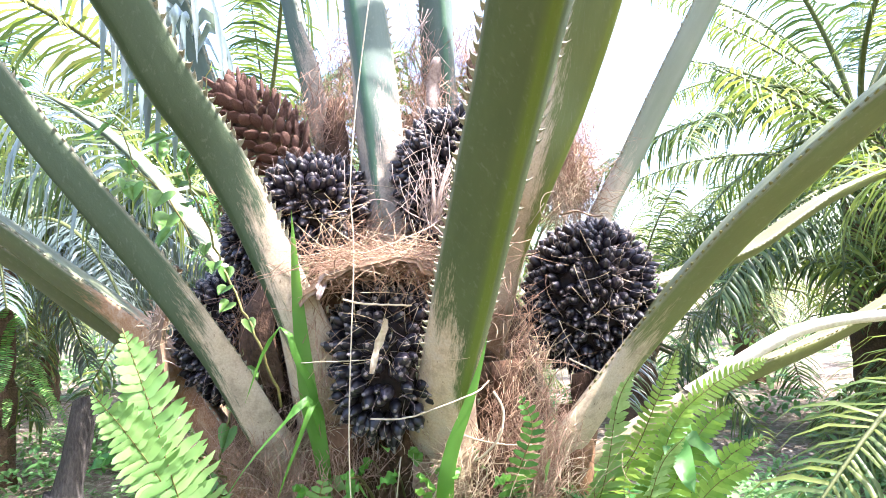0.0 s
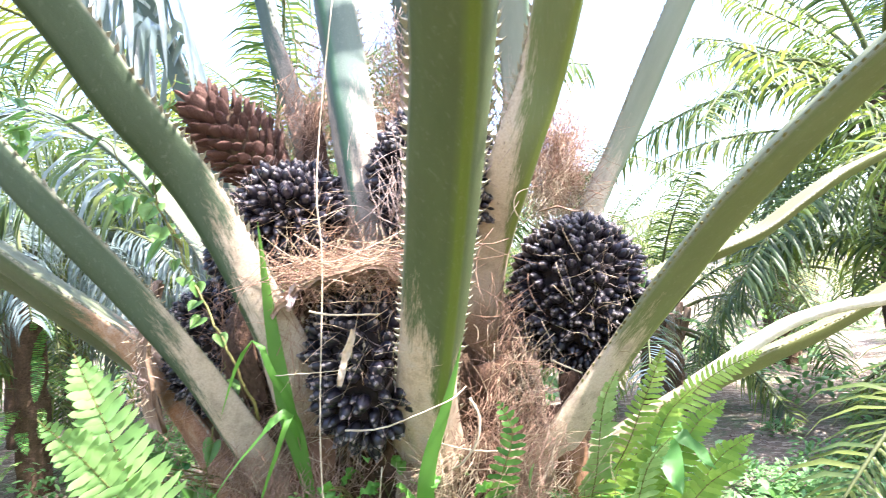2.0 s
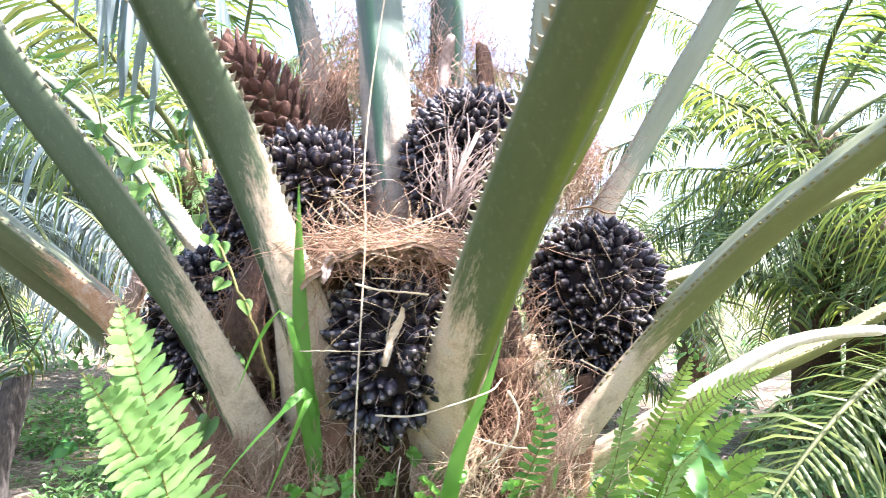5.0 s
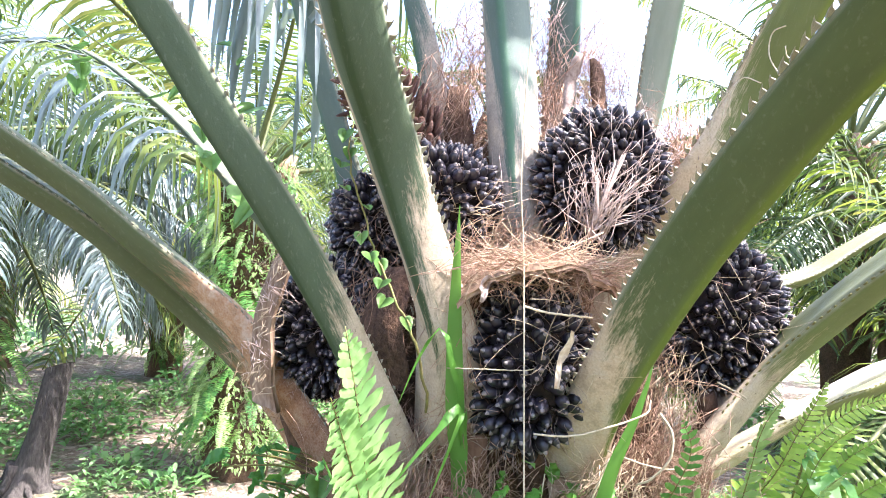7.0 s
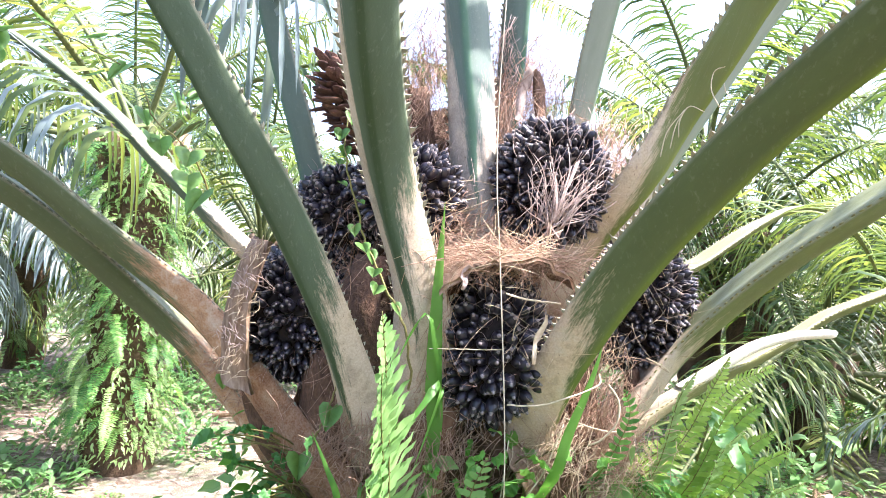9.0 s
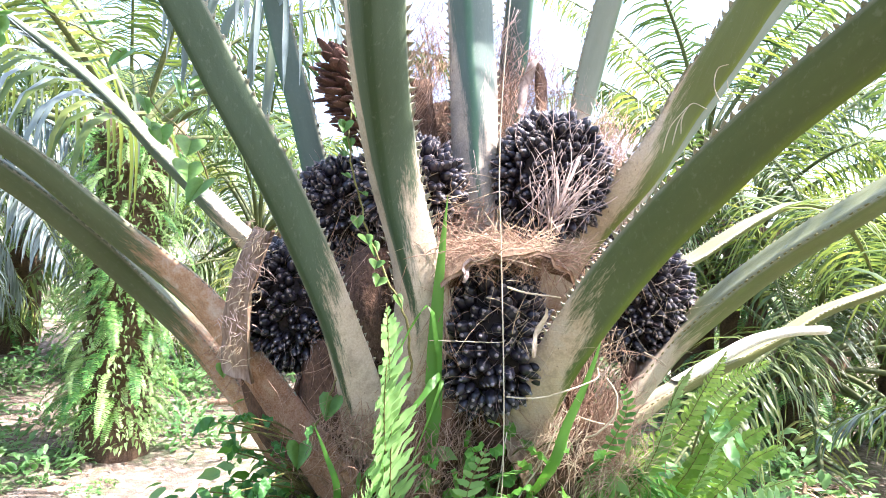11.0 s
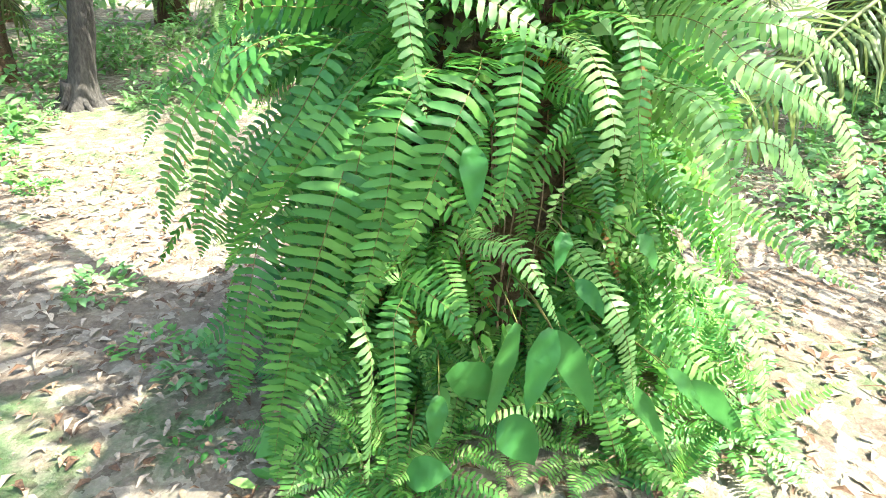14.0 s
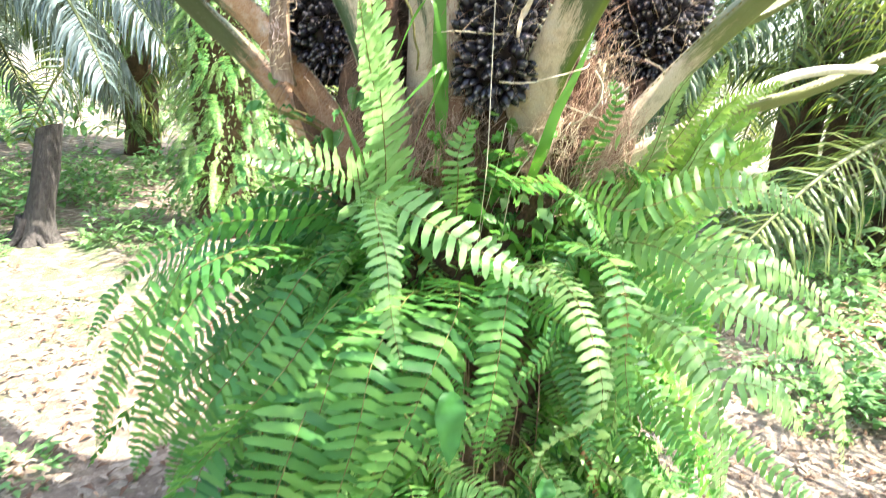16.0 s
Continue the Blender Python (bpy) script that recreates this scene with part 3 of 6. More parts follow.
def build_fronds():
    for n, (key, points, width, length, start, material) in enumerate(FRONDS):
        rng = random.Random(50 + n)
        bm, edge = build_stalk(points, width, length, {"L": (-1.0, 0.35, 0.85), "M": 1.2, "D": 0.9}.get(key, 0.55), *TANNED.get(key, (0.0, 0.0)), KEEL.get(key, 0.0), STRIP.get(key, (0.0, 0.4)))
        label = {PETIOLE: "", PETIOLE_WARM: "", PETIOLE_DARK: "", PETIOLE_BROWN: "", PETIOLE_GREY: "grey-green frond stalk", PETIOLE_PALE: "pale grey-green frond stalk", PETIOLE_YELLOW: "yellow-green frond stalk"}[material]
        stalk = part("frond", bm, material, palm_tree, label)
        rest = bmesh.new()
        k, s = 0, 0.30
        while s < min(start, 1.7):
            while edge[k + 1][0] < s:
                k += 1
            run, p, t, up, side, w, h = edge[k]
            nx = edge[k + 1]
            f = (s - run) / (nx[0] - run)
            p = p.lerp(nx[1], f)
            for hand in (-1, 1):
                long = rng.uniform(0.009, 0.016) * (1.1 if s > 0.45 else 0.7) * (1.0 if key in "ABJH" else 0.62)
                out = (hand * side + rng.uniform(-0.1, 0.8) * up + rng.uniform(-0.35, 0.35) * t).normalized()
                al = across(t, out)
                foot = p + hand * 0.965 * w * side + 0.44 * h * up
                wide = rng.uniform(0.007, 0.010)
                if key in NEAR_SPINES and s < 1.25:
                    z = out.cross(al)
                    m = Matrix(((out.x, al.x, z.x), (out.y, al.y, z.y), (out.z, al.z, z.z))).to_4x4()
                    q = local(foot)
                    shared("spine", SPINE_MESH, stalk, Matrix.Translation(q) @ m @ Matrix.Diagonal((long, wide * 2, 0.018, 1)))
                else:
                    spine_shape(rest, local(foot), out, al, long, wide * 0.6, 0.002)
            s += rng.uniform(0.017, 0.025)
        part("spine_fringe", rest, STALK if key in "LN" else SPINE, stalk, kind="stuff")
        bl = bmesh.new()
        # Above the view, leaflet spacing is set for shade: densest on L and J.
        leaflets(bl, edge, start, length, rng, 0.95 if key in ("L", "J", "A") else 0.8, 2 if n % 3 else 1, 3.0 if key in "FG" else 3.4 if key == "E" else 1.0, 0.028 if key == "F" else 0.055 if key in ("E", "G", "M") else 0.032 if key in ("L", "J") else 0.055 if key in ("A", "K", "N", "H", "I", "K2") else 0.14)
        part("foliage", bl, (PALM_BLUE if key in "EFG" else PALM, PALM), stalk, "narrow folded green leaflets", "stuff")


build_fronds()


def build_cut_stalk():
    """The sawn-off stalk that the sun falls on, blunt at its end; its white colour holds that sunlight."""
    pts = curve_points([(0.72, 1.87, 1.885), (0.86, 1.85, 1.97), (1.0, 1.83, 2.045), (1.14, 1.815, 2.08), (1.305, 1.811, 2.093)], 26)
    bm = bmesh.new()
    rings = []
    for i, p in enumerate(pts):
        t = tangent(pts, i)
        up = across(Vector((0, 0, 1)), t)
        side = t.cross(up)
        r = 0.032 - 0.008 * i / 25
        rings.append([bm.verts.new(local(p + r * (1 + 0.10 * noise.noise((9 * p.x, 3.0 * c, 1.0))) * (c * side + d * up))) for c, d in ((-1, 0.1), (-0.6, 0.42), (0, 0.30), (0.6, 0.42), (1, 0.1), (0.7, -0.5), (0, -0.8), (-0.7, -0.5))])
    for x, y in zip(rings, rings[1:]):
        for j in range(8):
            bm.faces.new((x[j], x[(j + 1) % 8], y[(j + 1) % 8], y[j]))
    bm.faces.new(rings[-1])
    part("cut_stalk", bm, PALE, palm_tree, "sawn-off frond stalk, whitened for sunlight")


build_cut_stalk()


# ---- fruit bunches ----
def fruit_mesh():
    bm = bmesh.new()
    prof = [(0.0, 0.30), (0.20, 0.78), (0.46, 1.0), (0.74, 0.86), (0.90, 0.50), (0.98, 0.32), (1.10, 0.20), (1.14, 0.0)]
    sides = 7
    rings = []
    for z, r in prof:
        rings.append([bm.verts.new((r * math.cos(2 * math.pi * j / sides), r * math.sin(2 * math.pi * j / sides), z)) for j in range(sides)] if r else [bm.verts.new((0, 0, z))])
    for i, (a, b) in enumerate(zip(rings, rings[1:])):
        for j in range(sides):
            vs = (a[j], a[(j + 1) % sides], b[(j + 1) % sides], b[j]) if len(b) > 1 else (a[j], a[(j + 1) % sides], b[0])
            bm.faces.new(vs).material_index = 1 if i >= 5 else 0
    return mesh_of("fruit", bm, FRUIT, TIP)


FRUIT_MESH = fruit_mesh()


def fruit_bunch(centre, radii, seed, label, size=0.0135, gap=1.95):
    rng = random.Random(seed)
    b = thing("fruit_bunch", centre, label, "oil palm fruit", "fruit bunches of the palm")
    core = bmesh.new()
    bmesh.ops.create_icosphere(core, subdivisions=3, radius=1.0)
    for v in core.verts:
        v.co = Vector((v.co.x * radii[0], v.co.y * radii[1], v.co.z * radii[2])) * (0.89 + 0.05 * noise.noise(v.co * 4))
    part("core", core, CORE, b, "dark fibrous stalk core")
    area = 4 * math.pi * ((radii[0] * radii[1]) ** 1.6 / 3 + (radii[0] * radii[2]) ** 1.6 / 3 + (radii[1] * radii[2]) ** 1.6 / 3) ** (1 / 1.6)
    n = int(area / (size * gap) ** 2)
    back = bmesh.new()
    made = 0
    for i in range(n):
        z = 1 - 2 * (i + 0.5) / n
        h = i * 2.39996 + rng.uniform(-0.12, 0.12)
        r = math.sqrt(1 - z * z)
        d = Vector((r * math.cos(h), r * math.sin(h), z))
        d = (d + 0.10 * Vector((rng.uniform(-1, 1), rng.uniform(-1, 1), rng.uniform(-1, 1)))).normalized()
        p = Vector((d.x * radii[0], d.y * radii[1], d.z * radii[2]))
        nrm = Vector((d.x / radii[0], d.y / radii[1], d.z / radii[2])).normalized()
        nrm = (nrm + 0.20 * Vector((rng.uniform(-1, 1), rng.uniform(-1, 1), rng.uniform(-0.2, 1.2)))).normalized()
        s = size * rng.uniform(0.82, 1.16)
        m = Matrix.Translation(p * rng.uniform(0.84, 0.95)) @ nrm.to_track_quat("Z", "Y").to_matrix().to_4x4() @ Matrix.Rotation(rng.uniform(0, 6.28), 4, "Z") @ Matrix.Diagonal((s, s * rng.uniform(0.85, 1.05), s * rng.uniform(2.1, 2.8), 1))
        if d.y < 0.10 and made < 300:
            shared("fruit", FRUIT_MESH, b, m)
            made += 1
        elif d.y < 0.6:
            tmp = bmesh.new()
            tmp.from_mesh(FRUIT_MESH)
            tmp.transform(m)
            keep = bpy.data.meshes.new("tmp")
            tmp.to_mesh(keep)
            tmp.free()
            back.from_mesh(keep)
            bpy.data.meshes.remove(keep)
    part("fruit_rest", back, (FRUIT, TIP), b, kind="stuff")
    # dry bracts between the fruits
    br = bmesh.new()
    for i in range(150):
        d = Vector((rng.gauss(0, 1), -abs(rng.gauss(0, 1)), rng.gauss(0, 1))).normalized()
        p = Vector((d.x * radii[0], d.y * radii[1], d.z * radii[2]))
        q = p * 0.9
        pts = [q]
        w = (d + 0.7 * Vector((rng.uniform(-1, 1), rng.uniform(-1, 1), rng.uniform(-1, 1)))).normalized()
        for j in range(5):
            q = q + 0.015 * w
            w = (w + 0.45 * Vector((rng.uniform(-1, 1), rng.uniform(-1, 0.4), rng.uniform(-1, 0.6)))).normalized()
            pts.append(q)
        strand(br, pts, 0.0007, rng)
    part("bract_tuft", br, BRACT, b, "thin pale dry bracts", "stuff")
    return b


BUNCHES = [
    ((0.400, 1.695, 2.172), (0.158, 0.15, 0.192), "large ripe bunch of black palm fruits beside petioles"),
    ((-0.120, 1.52, 2.068), (0.122, 0.13, 0.178), "black palm fruit bunch under a mat of brown fibre"),
    ((-0.30, 1.68, 2.425), (0.130, 0.13, 0.115), "black palm fruit bunch below a russet flower cone"),
    ((0.06, 1.60, 2.475), (0.150, 0.125, 0.160), "black palm fruit bunch with long dry grey bracts"),
    ((-0.55, 1.83, 2.10), (0.13, 0.13, 0.172), "shaded black palm fruit bunch behind a cut leaf base"),
    ((-0.45, 1.82, 2.37), (0.105, 0.105, 0.12), "small shaded bunch of black palm fruits"),
]
for i, (c, r, text) in enumerate(BUNCHES):
    fruit_bunch(c, r, 20 + i, text, 0.0148 if i == 1 else 0.0128, gap=1.64)


def flower_cone(centre, radius, height):
    """The old male flower head: overlapping blunt scales on an upright egg."""
    rng = random.Random(9)
    c = thing("flower_cone", centre, "dry russet cone of blunt overlapping scales", "flower head")
    core = bmesh.new()
    bmesh.ops.create_icosphere(core, subdivisions=2, radius=1.0)
    for v in core.verts:
        v.co = Vector((v.co.x * radius * 0.8, v.co.y * radius * 0.8, v.co.z * height * 0.9))
    part("core", core, BARK, c)
    bm = bmesh.new()
    prof = [(0, 0.6, 0.34), (0.35, 1.0, 0.50), (0.7, 0.80, 0.44), (0.90, 0.42, 0.26), (1.0, 0.0, 0.0)]
    rings = [[bm.verts.new((w * math.cos(h), t * math.sin(h), z)) for h in (6.283 * j / 7 for j in range(7))] if w else [bm.verts.new((0, 0, z))] for z, w, t in prof]
    for a, b in zip(rings, rings[1:]):
        for j in range(7):
            bm.faces.new((a[j], a[(j + 1) % 7], b[(j + 1) % 7], b[j]) if len(b) > 1 else (a[j], a[(j + 1) % 7], b[0]))
    scale = mesh_of("scale", bm, CONE)
    n = 170
    for i in range(n):
        u = (i + 0.5) / n
        z = -0.85 + 1.85 * u
        h = i * 2.39996
        r = math.sqrt(max(0.0, 1 - abs(z) ** 2.2)) * (1.05 - 0.15 * max(z, 0))
        p = Vector((radius * 0.86 * r * math.cos(h), radius * 0.86 * r * math.sin(h), height * 0.92 * z))
        d = Vector((math.cos(h) * (r + 0.15), math.sin(h) * (r + 0.10), 0.74)).normalized()
        q = d.to_track_quat("Z", "Y").to_matrix().to_4x4()
        s = rng.uniform(0.85, 1.15)
        out = Vector((math.cos(h), math.sin(h), 0))
        x = across(Vector((-out.y, out.x, 0)), d)
        y = d.cross(x)
        m = Matrix(((x.x, y.x, d.x), (x.y, y.y, d.y), (x.z, y.z, d.z))).to_4x4()
        shared("scale", scale, c, Matrix.Translation(p) @ m @ Matrix.Rotation(rng.uniform(-0.25, 0.25), 4, "X") @ Matrix.Diagonal((0.0158 * s, 0.0105 * s, 0.045 * s * rng.uniform(0.8, 1.3), 1)))
    return c


cone = flower_cone((-0.418, 1.69, 2.612), 0.074, 0.158)
cone.rotation_euler = (radians(12), radians(-42), 0)


# ---- fibres, leaf bases and loose strands in the crown ----
def fibre_tuft(name, centre, spread, count, heading, long, seed, material, label, thick=0.0011, curl=0.5, category="fibre"):
    """A loose mat of fine fibres: random strands round a heading."""
    rng = random.Random(seed)
    bm = bmesh.new()
    c, hd = Vector(centre), Vector(heading)
    for _ in range(count):
        q = Vector([rng.gauss(0, 0.5) * s for s in spread])
        d = (hd * rng.choice((-1, 1)) + 0.75 * Vector((rng.uniform(-1, 1), rng.uniform(-1, 1), rng.uniform(-1, 1)))).normalized()
        n = 5
        step = long * rng.uniform(0.4, 1.2) / n
        turn = curl * Vector((rng.uniform(-1, 1), rng.uniform(-1, 1), rng.uniform(-1, 0.6)))
        q = q - d * step * n * 0.5
        pts = [q]
        for _ in range(n):
            d = (d + 0.35 * turn).normalized()
            q = q + step * d
            pts.append(q)
        strand(bm, pts, thick * rng.uniform(0.6, 1.6), rng)
    ob = new(name, mesh_of(name, bm, material))
    ob.location = c
    return tagged(ob, label, category, kind="stuff")


BROWN = "tangle of fine brown palm fibre in the crown"
for k, (c, s, n, hd, long, mat) in enumerate([
        ((-0.12, 1.42, 2.268), (0.19, 0.07, 0.022), 330, (1, 0.1, 0.02), 0.13, FIBRE),
        ((-0.10, 1.41, 2.278), (0.18, 0.07, 0.02), 90, (1, -0.1, 0.02), 0.14, STRAW),
        ((0.20, 1.60, 2.06), (0.04, 0.05, 0.14), 110, (0.35, -0.1, 1), 0.09, FIBRE),
        ((0.19, 1.53, 2.00), (0.06, 0.05, 0.16), 36, (0.3, -0.1, 1), 0.10, STRAW),
        ((-0.03, 1.75, 2.62), (0.07, 0.06, 0.20), 240, (0.1, 0, 1), 0.16, FIBRE),
        ((0.42, 1.93, 2.56), (0.06, 0.05, 0.15), 620, (0.15, -0.1, 1), 0.20, FIBRE),
        ((0.40, 1.89, 2.48), (0.05, 0.04, 0.12), 200, (0.15, -0.1, 1), 0.16, STRAW),
        ((-0.29, 1.80, 2.66), (0.12, 0.06, 0.12), 260, (0.2, 0, 1), 0.14, FIBRE),
        ((0.10, 1.48, 1.78), (0.20, 0.08, 0.11), 240, (0.4, 0, 1), 0.12, FIBRE),
        ((0.10, 1.45, 1.82), (0.18, 0.05, 0.08), 45, (0.5, -0.1, 0.8), 0.10, STRAW),
        ((-0.33, 1.62, 1.80), (0.16, 0.08, 0.12), 260, (0.4, 0, 1), 0.14, FIBRE),
        ((-0.30, 1.52, 1.88), (0.14, 0.05, 0.10), 60, (0.6, 0, 0.7), 0.11, STRAW),
        ((0.20, 1.95, 2.78), (0.09, 0.05, 0.15), 220, (0.1, 0, 1), 0.15, FIBRE),
        ((-0.275, 1.47, 2.12), (0.02, 0.05, 0.18), 90, (0.1, -0.2, 1), 0.12, FIBRE),
        ((-0.44, 1.68, 2.10), (0.05, 0.07, 0.22), 220, (0.1, -0.2, 1), 0.13, FIBRE),
        ((-0.16, 1.62, 2.34), (0.10, 0.07, 0.06), 160, (1, 0, 0.3), 0.14, FIBRE),
        ((-0.68, 1.90, 1.95), (0.10, 0.07, 0.10), 140, (0.6, 0, 0.7), 0.12, FIBRE),
        ((-0.20, 1.92, 2.84), (0.09, 0.05, 0.22), 330, (0.1, 0, 1), 0.14, FIBRE),
        ((0.12, 1.93, 2.86), (0.07, 0.05, 0.18), 240, (0.1, 0, 1), 0.14, FIBRE),
        ((-0.02, 1.80, 2.80), (0.05, 0.04, 0.16), 160, (0.1, 0, 1), 0.13, BRACT),
        ((-0.42, 1.57, 1.84), (0.08, 0.03, 0.07), 110, (0.4, 0, 0.9), 0.09, FIBRE),
        ((0.02, 1.42, 1.84), (0.06, 0.03, 0.05), 70, (0.6, 0, 0.8), 0.10, STRAW),
        ((-0.38, 1.56, 1.86), (0.13, 0.05, 0.11), 170, (0.3, -0.1, 1), 0.07, FIBRE),
        ((-0.20, 1.50, 1.82), (0.10, 0.05, 0.10), 150, (0.3, -0.1, 1), 0.07, FIBRE),
        ((0.12, 1.50, 1.84), (0.14, 0.05, 0.10), 170, (-0.3, -0.1, 1), 0.07, FIBRE),
        ((0.16, 1.47, 1.86), (0.10, 0.06, 0.14), 260, (0.2, -0.1, 1), 0.13, FIBRE),
        ((0.18, 1.44, 1.80), (0.12, 0.05, 0.10), 90, (0.6, -0.2, 0.7), 0.15, STRAW),
        ((-0.30, 1.46, 1.78), (0.10, 0.05, 0.10), 160, (0.2, -0.1, 1), 0.12, FIBRE),
        ((0.22, 1.56, 1.96), (0.07, 0.05, 0.12), 120, (0.4, -0.1, 1), 0.07, STRAW)]):
    fibre_tuft("palm_fibre", c, s, int(1.3 * n), hd, 1.25 * long, 100 + k, mat, BROWN, 0.0008, 0.9)


def bract_fan():
    """Long dry bracts that fan out from one foot over a fruit bunch, with a broad torn strap among them."""
    rng = random.Random(140)
    foot = Vector((-0.012, 1.452, 2.335))
    ob = thing("dry_bracts", foot, "long dry grey bracts fanned over a fruit bunch", "bract")
    straps = [(0.0, 0.125, 0.022), (0.060, 0.175, 0.024), (0.10, 0.13, 0.012), (0.04, 0.16, 0.012)]
    for dx, dz, w in straps:
        bm = bmesh.new()
        pts = curve_points([(0.006 * dx, 0, 0), (0.25 * dx, -0.03, 0.45 * dz), (dx, -0.02, dz)], 9)
        blade(bm, pts, Vector((1, 0.2, 0)), w, 0.4, 0, lambda v: (0.7 + 0.3 * math.sin(9 * v)) * (1 - 0.75 * v))
        part("strap", bm, BRACT, ob, "broad torn grey strap")
    bm = bmesh.new()
    for i in range(85):
        a = rng.gauss(0.40, 0.40)
        long = rng.uniform(0.06, 0.2)
        d = Vector((math.sin(a), -0.12, math.cos(a)))
        q = Vector((rng.gauss(0, 0.022), rng.uniform(-0.02, 0.0), rng.uniform(-0.02, 0.05)))
        pts = [q]
        for j in range(6):
            d = (d + 0.27 * Vector((rng.uniform(-1, 1), rng.uniform(-0.2, 0.6), rng.uniform(-1, 1)))).normalized()
            q = q + long / 6 * d
            pts.append(q)
        strand(bm, pts, rng.uniform(0.0008, 0.0022), rng)
    part("bract_strand", bm, BRACT, ob, "thin dry strands", "stuff")


bract_fan()
fibre_tuft("fine_strands", (-0.10, 1.37, 2.12), (0.11, 0.015, 0.11), 30, (0.6, -0.05, 0.6), 0.15, 141, STRAW, "thin pale strands lying over black fruits", 0.0007, 1.0, "fibre")
fibre_tuft("fine_strands", (0.36, 1.53, 2.16), (0.12, 0.015, 0.14), 26, (0.6, -0.1, -0.6), 0.15, 142, STRAW, "thin pale strands lying over black fruits", 0.0007, 1.0, "fibre")
fibre_tuft("fine_strands", (0.06, 1.455, 2.49), (0.15, 0.02, 0.14), 70, (0.3, -0.1, 0.9), 0.13, 144, BRACT, "thin pale strands lying over black fruits", 0.0009, 0.8, "fibre")
fibre_tuft("fine_strands", (-0.26, 1.55, 2.40), (0.10, 0.015, 0.06), 20, (1, -0.05, 0.2), 0.15, 143, STRAW, "thin pale strands lying over black fruits", 0.0009, 0.4, "fibre")


def slab(bm, rows, thick, rough, seed):
    """A curved, ragged plate through rows of points, with thickness."""
    rng = random.Random(seed)
    n, k = len(rows), len(rows[0])
    front = [[Vector(q) + rough * Vector((rng.uniform(-1, 1), rng.uniform(-1, 1), rng.uniform(-1, 1))) for q in r] for r in rows]
    back = []
    for i in range(n):
        line = []
        for j in range(k):
            a = front[min(i + 1, n - 1)][j] - front[max(i - 1, 0)][j]
            b = front[i][min(j + 1, k - 1)] - front[i][max(j - 1, 0)]
            line.append(front[i][j] + thick * a.cross(b).normalized())
        back.append(line)
    f = [[bm.verts.new(q) for q in r] for r in front]
    g = [[bm.verts.new(q) for q in r] for r in back]
    for i in range(n - 1):
        for j in range(k - 1):
            bm.faces.new((f[i][j], f[i][j + 1], f[i + 1][j + 1], f[i + 1][j]))
            bm.faces.new((g[i][j], g[i + 1][j], g[i + 1][j + 1], g[i][j + 1]))
        for j in (0, k - 1):
            bm.faces.new((f[i][j], f[i + 1][j], g[i + 1][j], g[i][j]))
    for i in (0, n - 1):
        for j in range(k - 1):
            bm.faces.new((f[i][j], f[i][j + 1], g[i][j + 1], g[i][j]))


def leaf_base(a, b, width, seed, material, label, bow=0.04):
    """An old sheathing leaf base from a up to b, bowed outwards."""
    a, b = Vector(a), Vector(b)
    t = (b - a).normalized()
    mid = a.lerp(b, 0.5)
    out = across(Vector((mid.x - AXIS.x, mid.y - AXIS.y, 0)), t)
    side = t.cross(out)
    rows = []
    for i in range(11):
        u = i / 10
        w = width * (1.15 - 0.5 * u)
        rows.append([a.lerp(b, u) + s * w * side + out * (bow * math.sin(math.pi * u) - 0.6 * w * s * s * 1.4) - a for s in (-0.5, -0.36, -0.2, 0, 0.2, 0.36, 0.5)])
    bm = bmesh.new()
    slab(bm, rows, 0.014, 0.004, seed)
    ob = part("leaf_base", bm, material, palm_tree, label)
    ob.location = local(a)
    return ob


OLD = "old dry brown leaf base clasping the palm trunk"
leaf_base((-0.715, 1.74, 1.93), (-0.668, 1.70, 2.285), 0.125, 1, HUSK, "cut pale brown leaf base with woven fibre", 0.03)
for k in range(5):
    fibre_tuft("palm_fibre", (-0.705 + 0.009 * k, 1.675 - 0.004 * k, 1.99 + 0.065 * k), (0.042, 0.006, 0.04), 34, (0.6, 0.05, 0.8 - 1.6 * (k % 2)), 0.035, 160 + k, BRACT if k % 2 else STRAW, "woven pale fibre on a cut leaf base")
for k, (a, b, w) in enumerate([((0.02, 1.60, 1.62), (-0.11, 1.52, 1.97), 0.20), ((-0.22, 1.62, 1.62), (-0.24, 1.50, 2.22), 0.16), ((0.20, 1.66, 1.66), (0.17, 1.56, 2.04), 0.20),
                               ((-0.45, 1.74, 1.62), (-0.50, 1.70, 2.02), 0.22), ((0.05, 1.56, 1.52), (0.12, 1.45, 1.86), 0.17), ((0.33, 1.74, 1.66), (0.36, 1.60, 2.0), 0.18),
                               ((-0.56, 1.88, 1.66), (-0.68, 1.88, 2.02), 0.20), ((-0.10, 1.62, 1.50), (-0.16, 1.55, 1.84), 0.15), ((-0.44, 1.60, 2.0), (-0.40, 1.62, 2.26), 0.16),
                               ((-0.03, 1.64, 2.10), (0.04, 1.62, 2.27), 0.13), ((-0.22, 1.78, 2.4), (-0.26, 1.80, 2.74), 0.12), ((0.10, 1.86, 2.5), (0.16, 1.88, 2.86), 0.14)]):
    leaf_base(a, b, w * 0.85, 30 + k, DARK_HUSK, OLD)
for k, (a, b, w) in enumerate([((-0.46, 1.78, 1.62), (-0.52, 1.80, 1.90), 0.18), ((0.06, 1.62, 1.58), (0.17, 1.60, 1.84), 0.16), ((0.30, 1.66, 1.62), (0.33, 1.62, 1.92), 0.16), ((-0.28, 1.62, 1.60), (-0.25, 1.50, 1.92), 0.14)]):
    leaf_base(a, b, w, 60 + k, BOOT, "smooth brown foot of an old frond", 0.05)


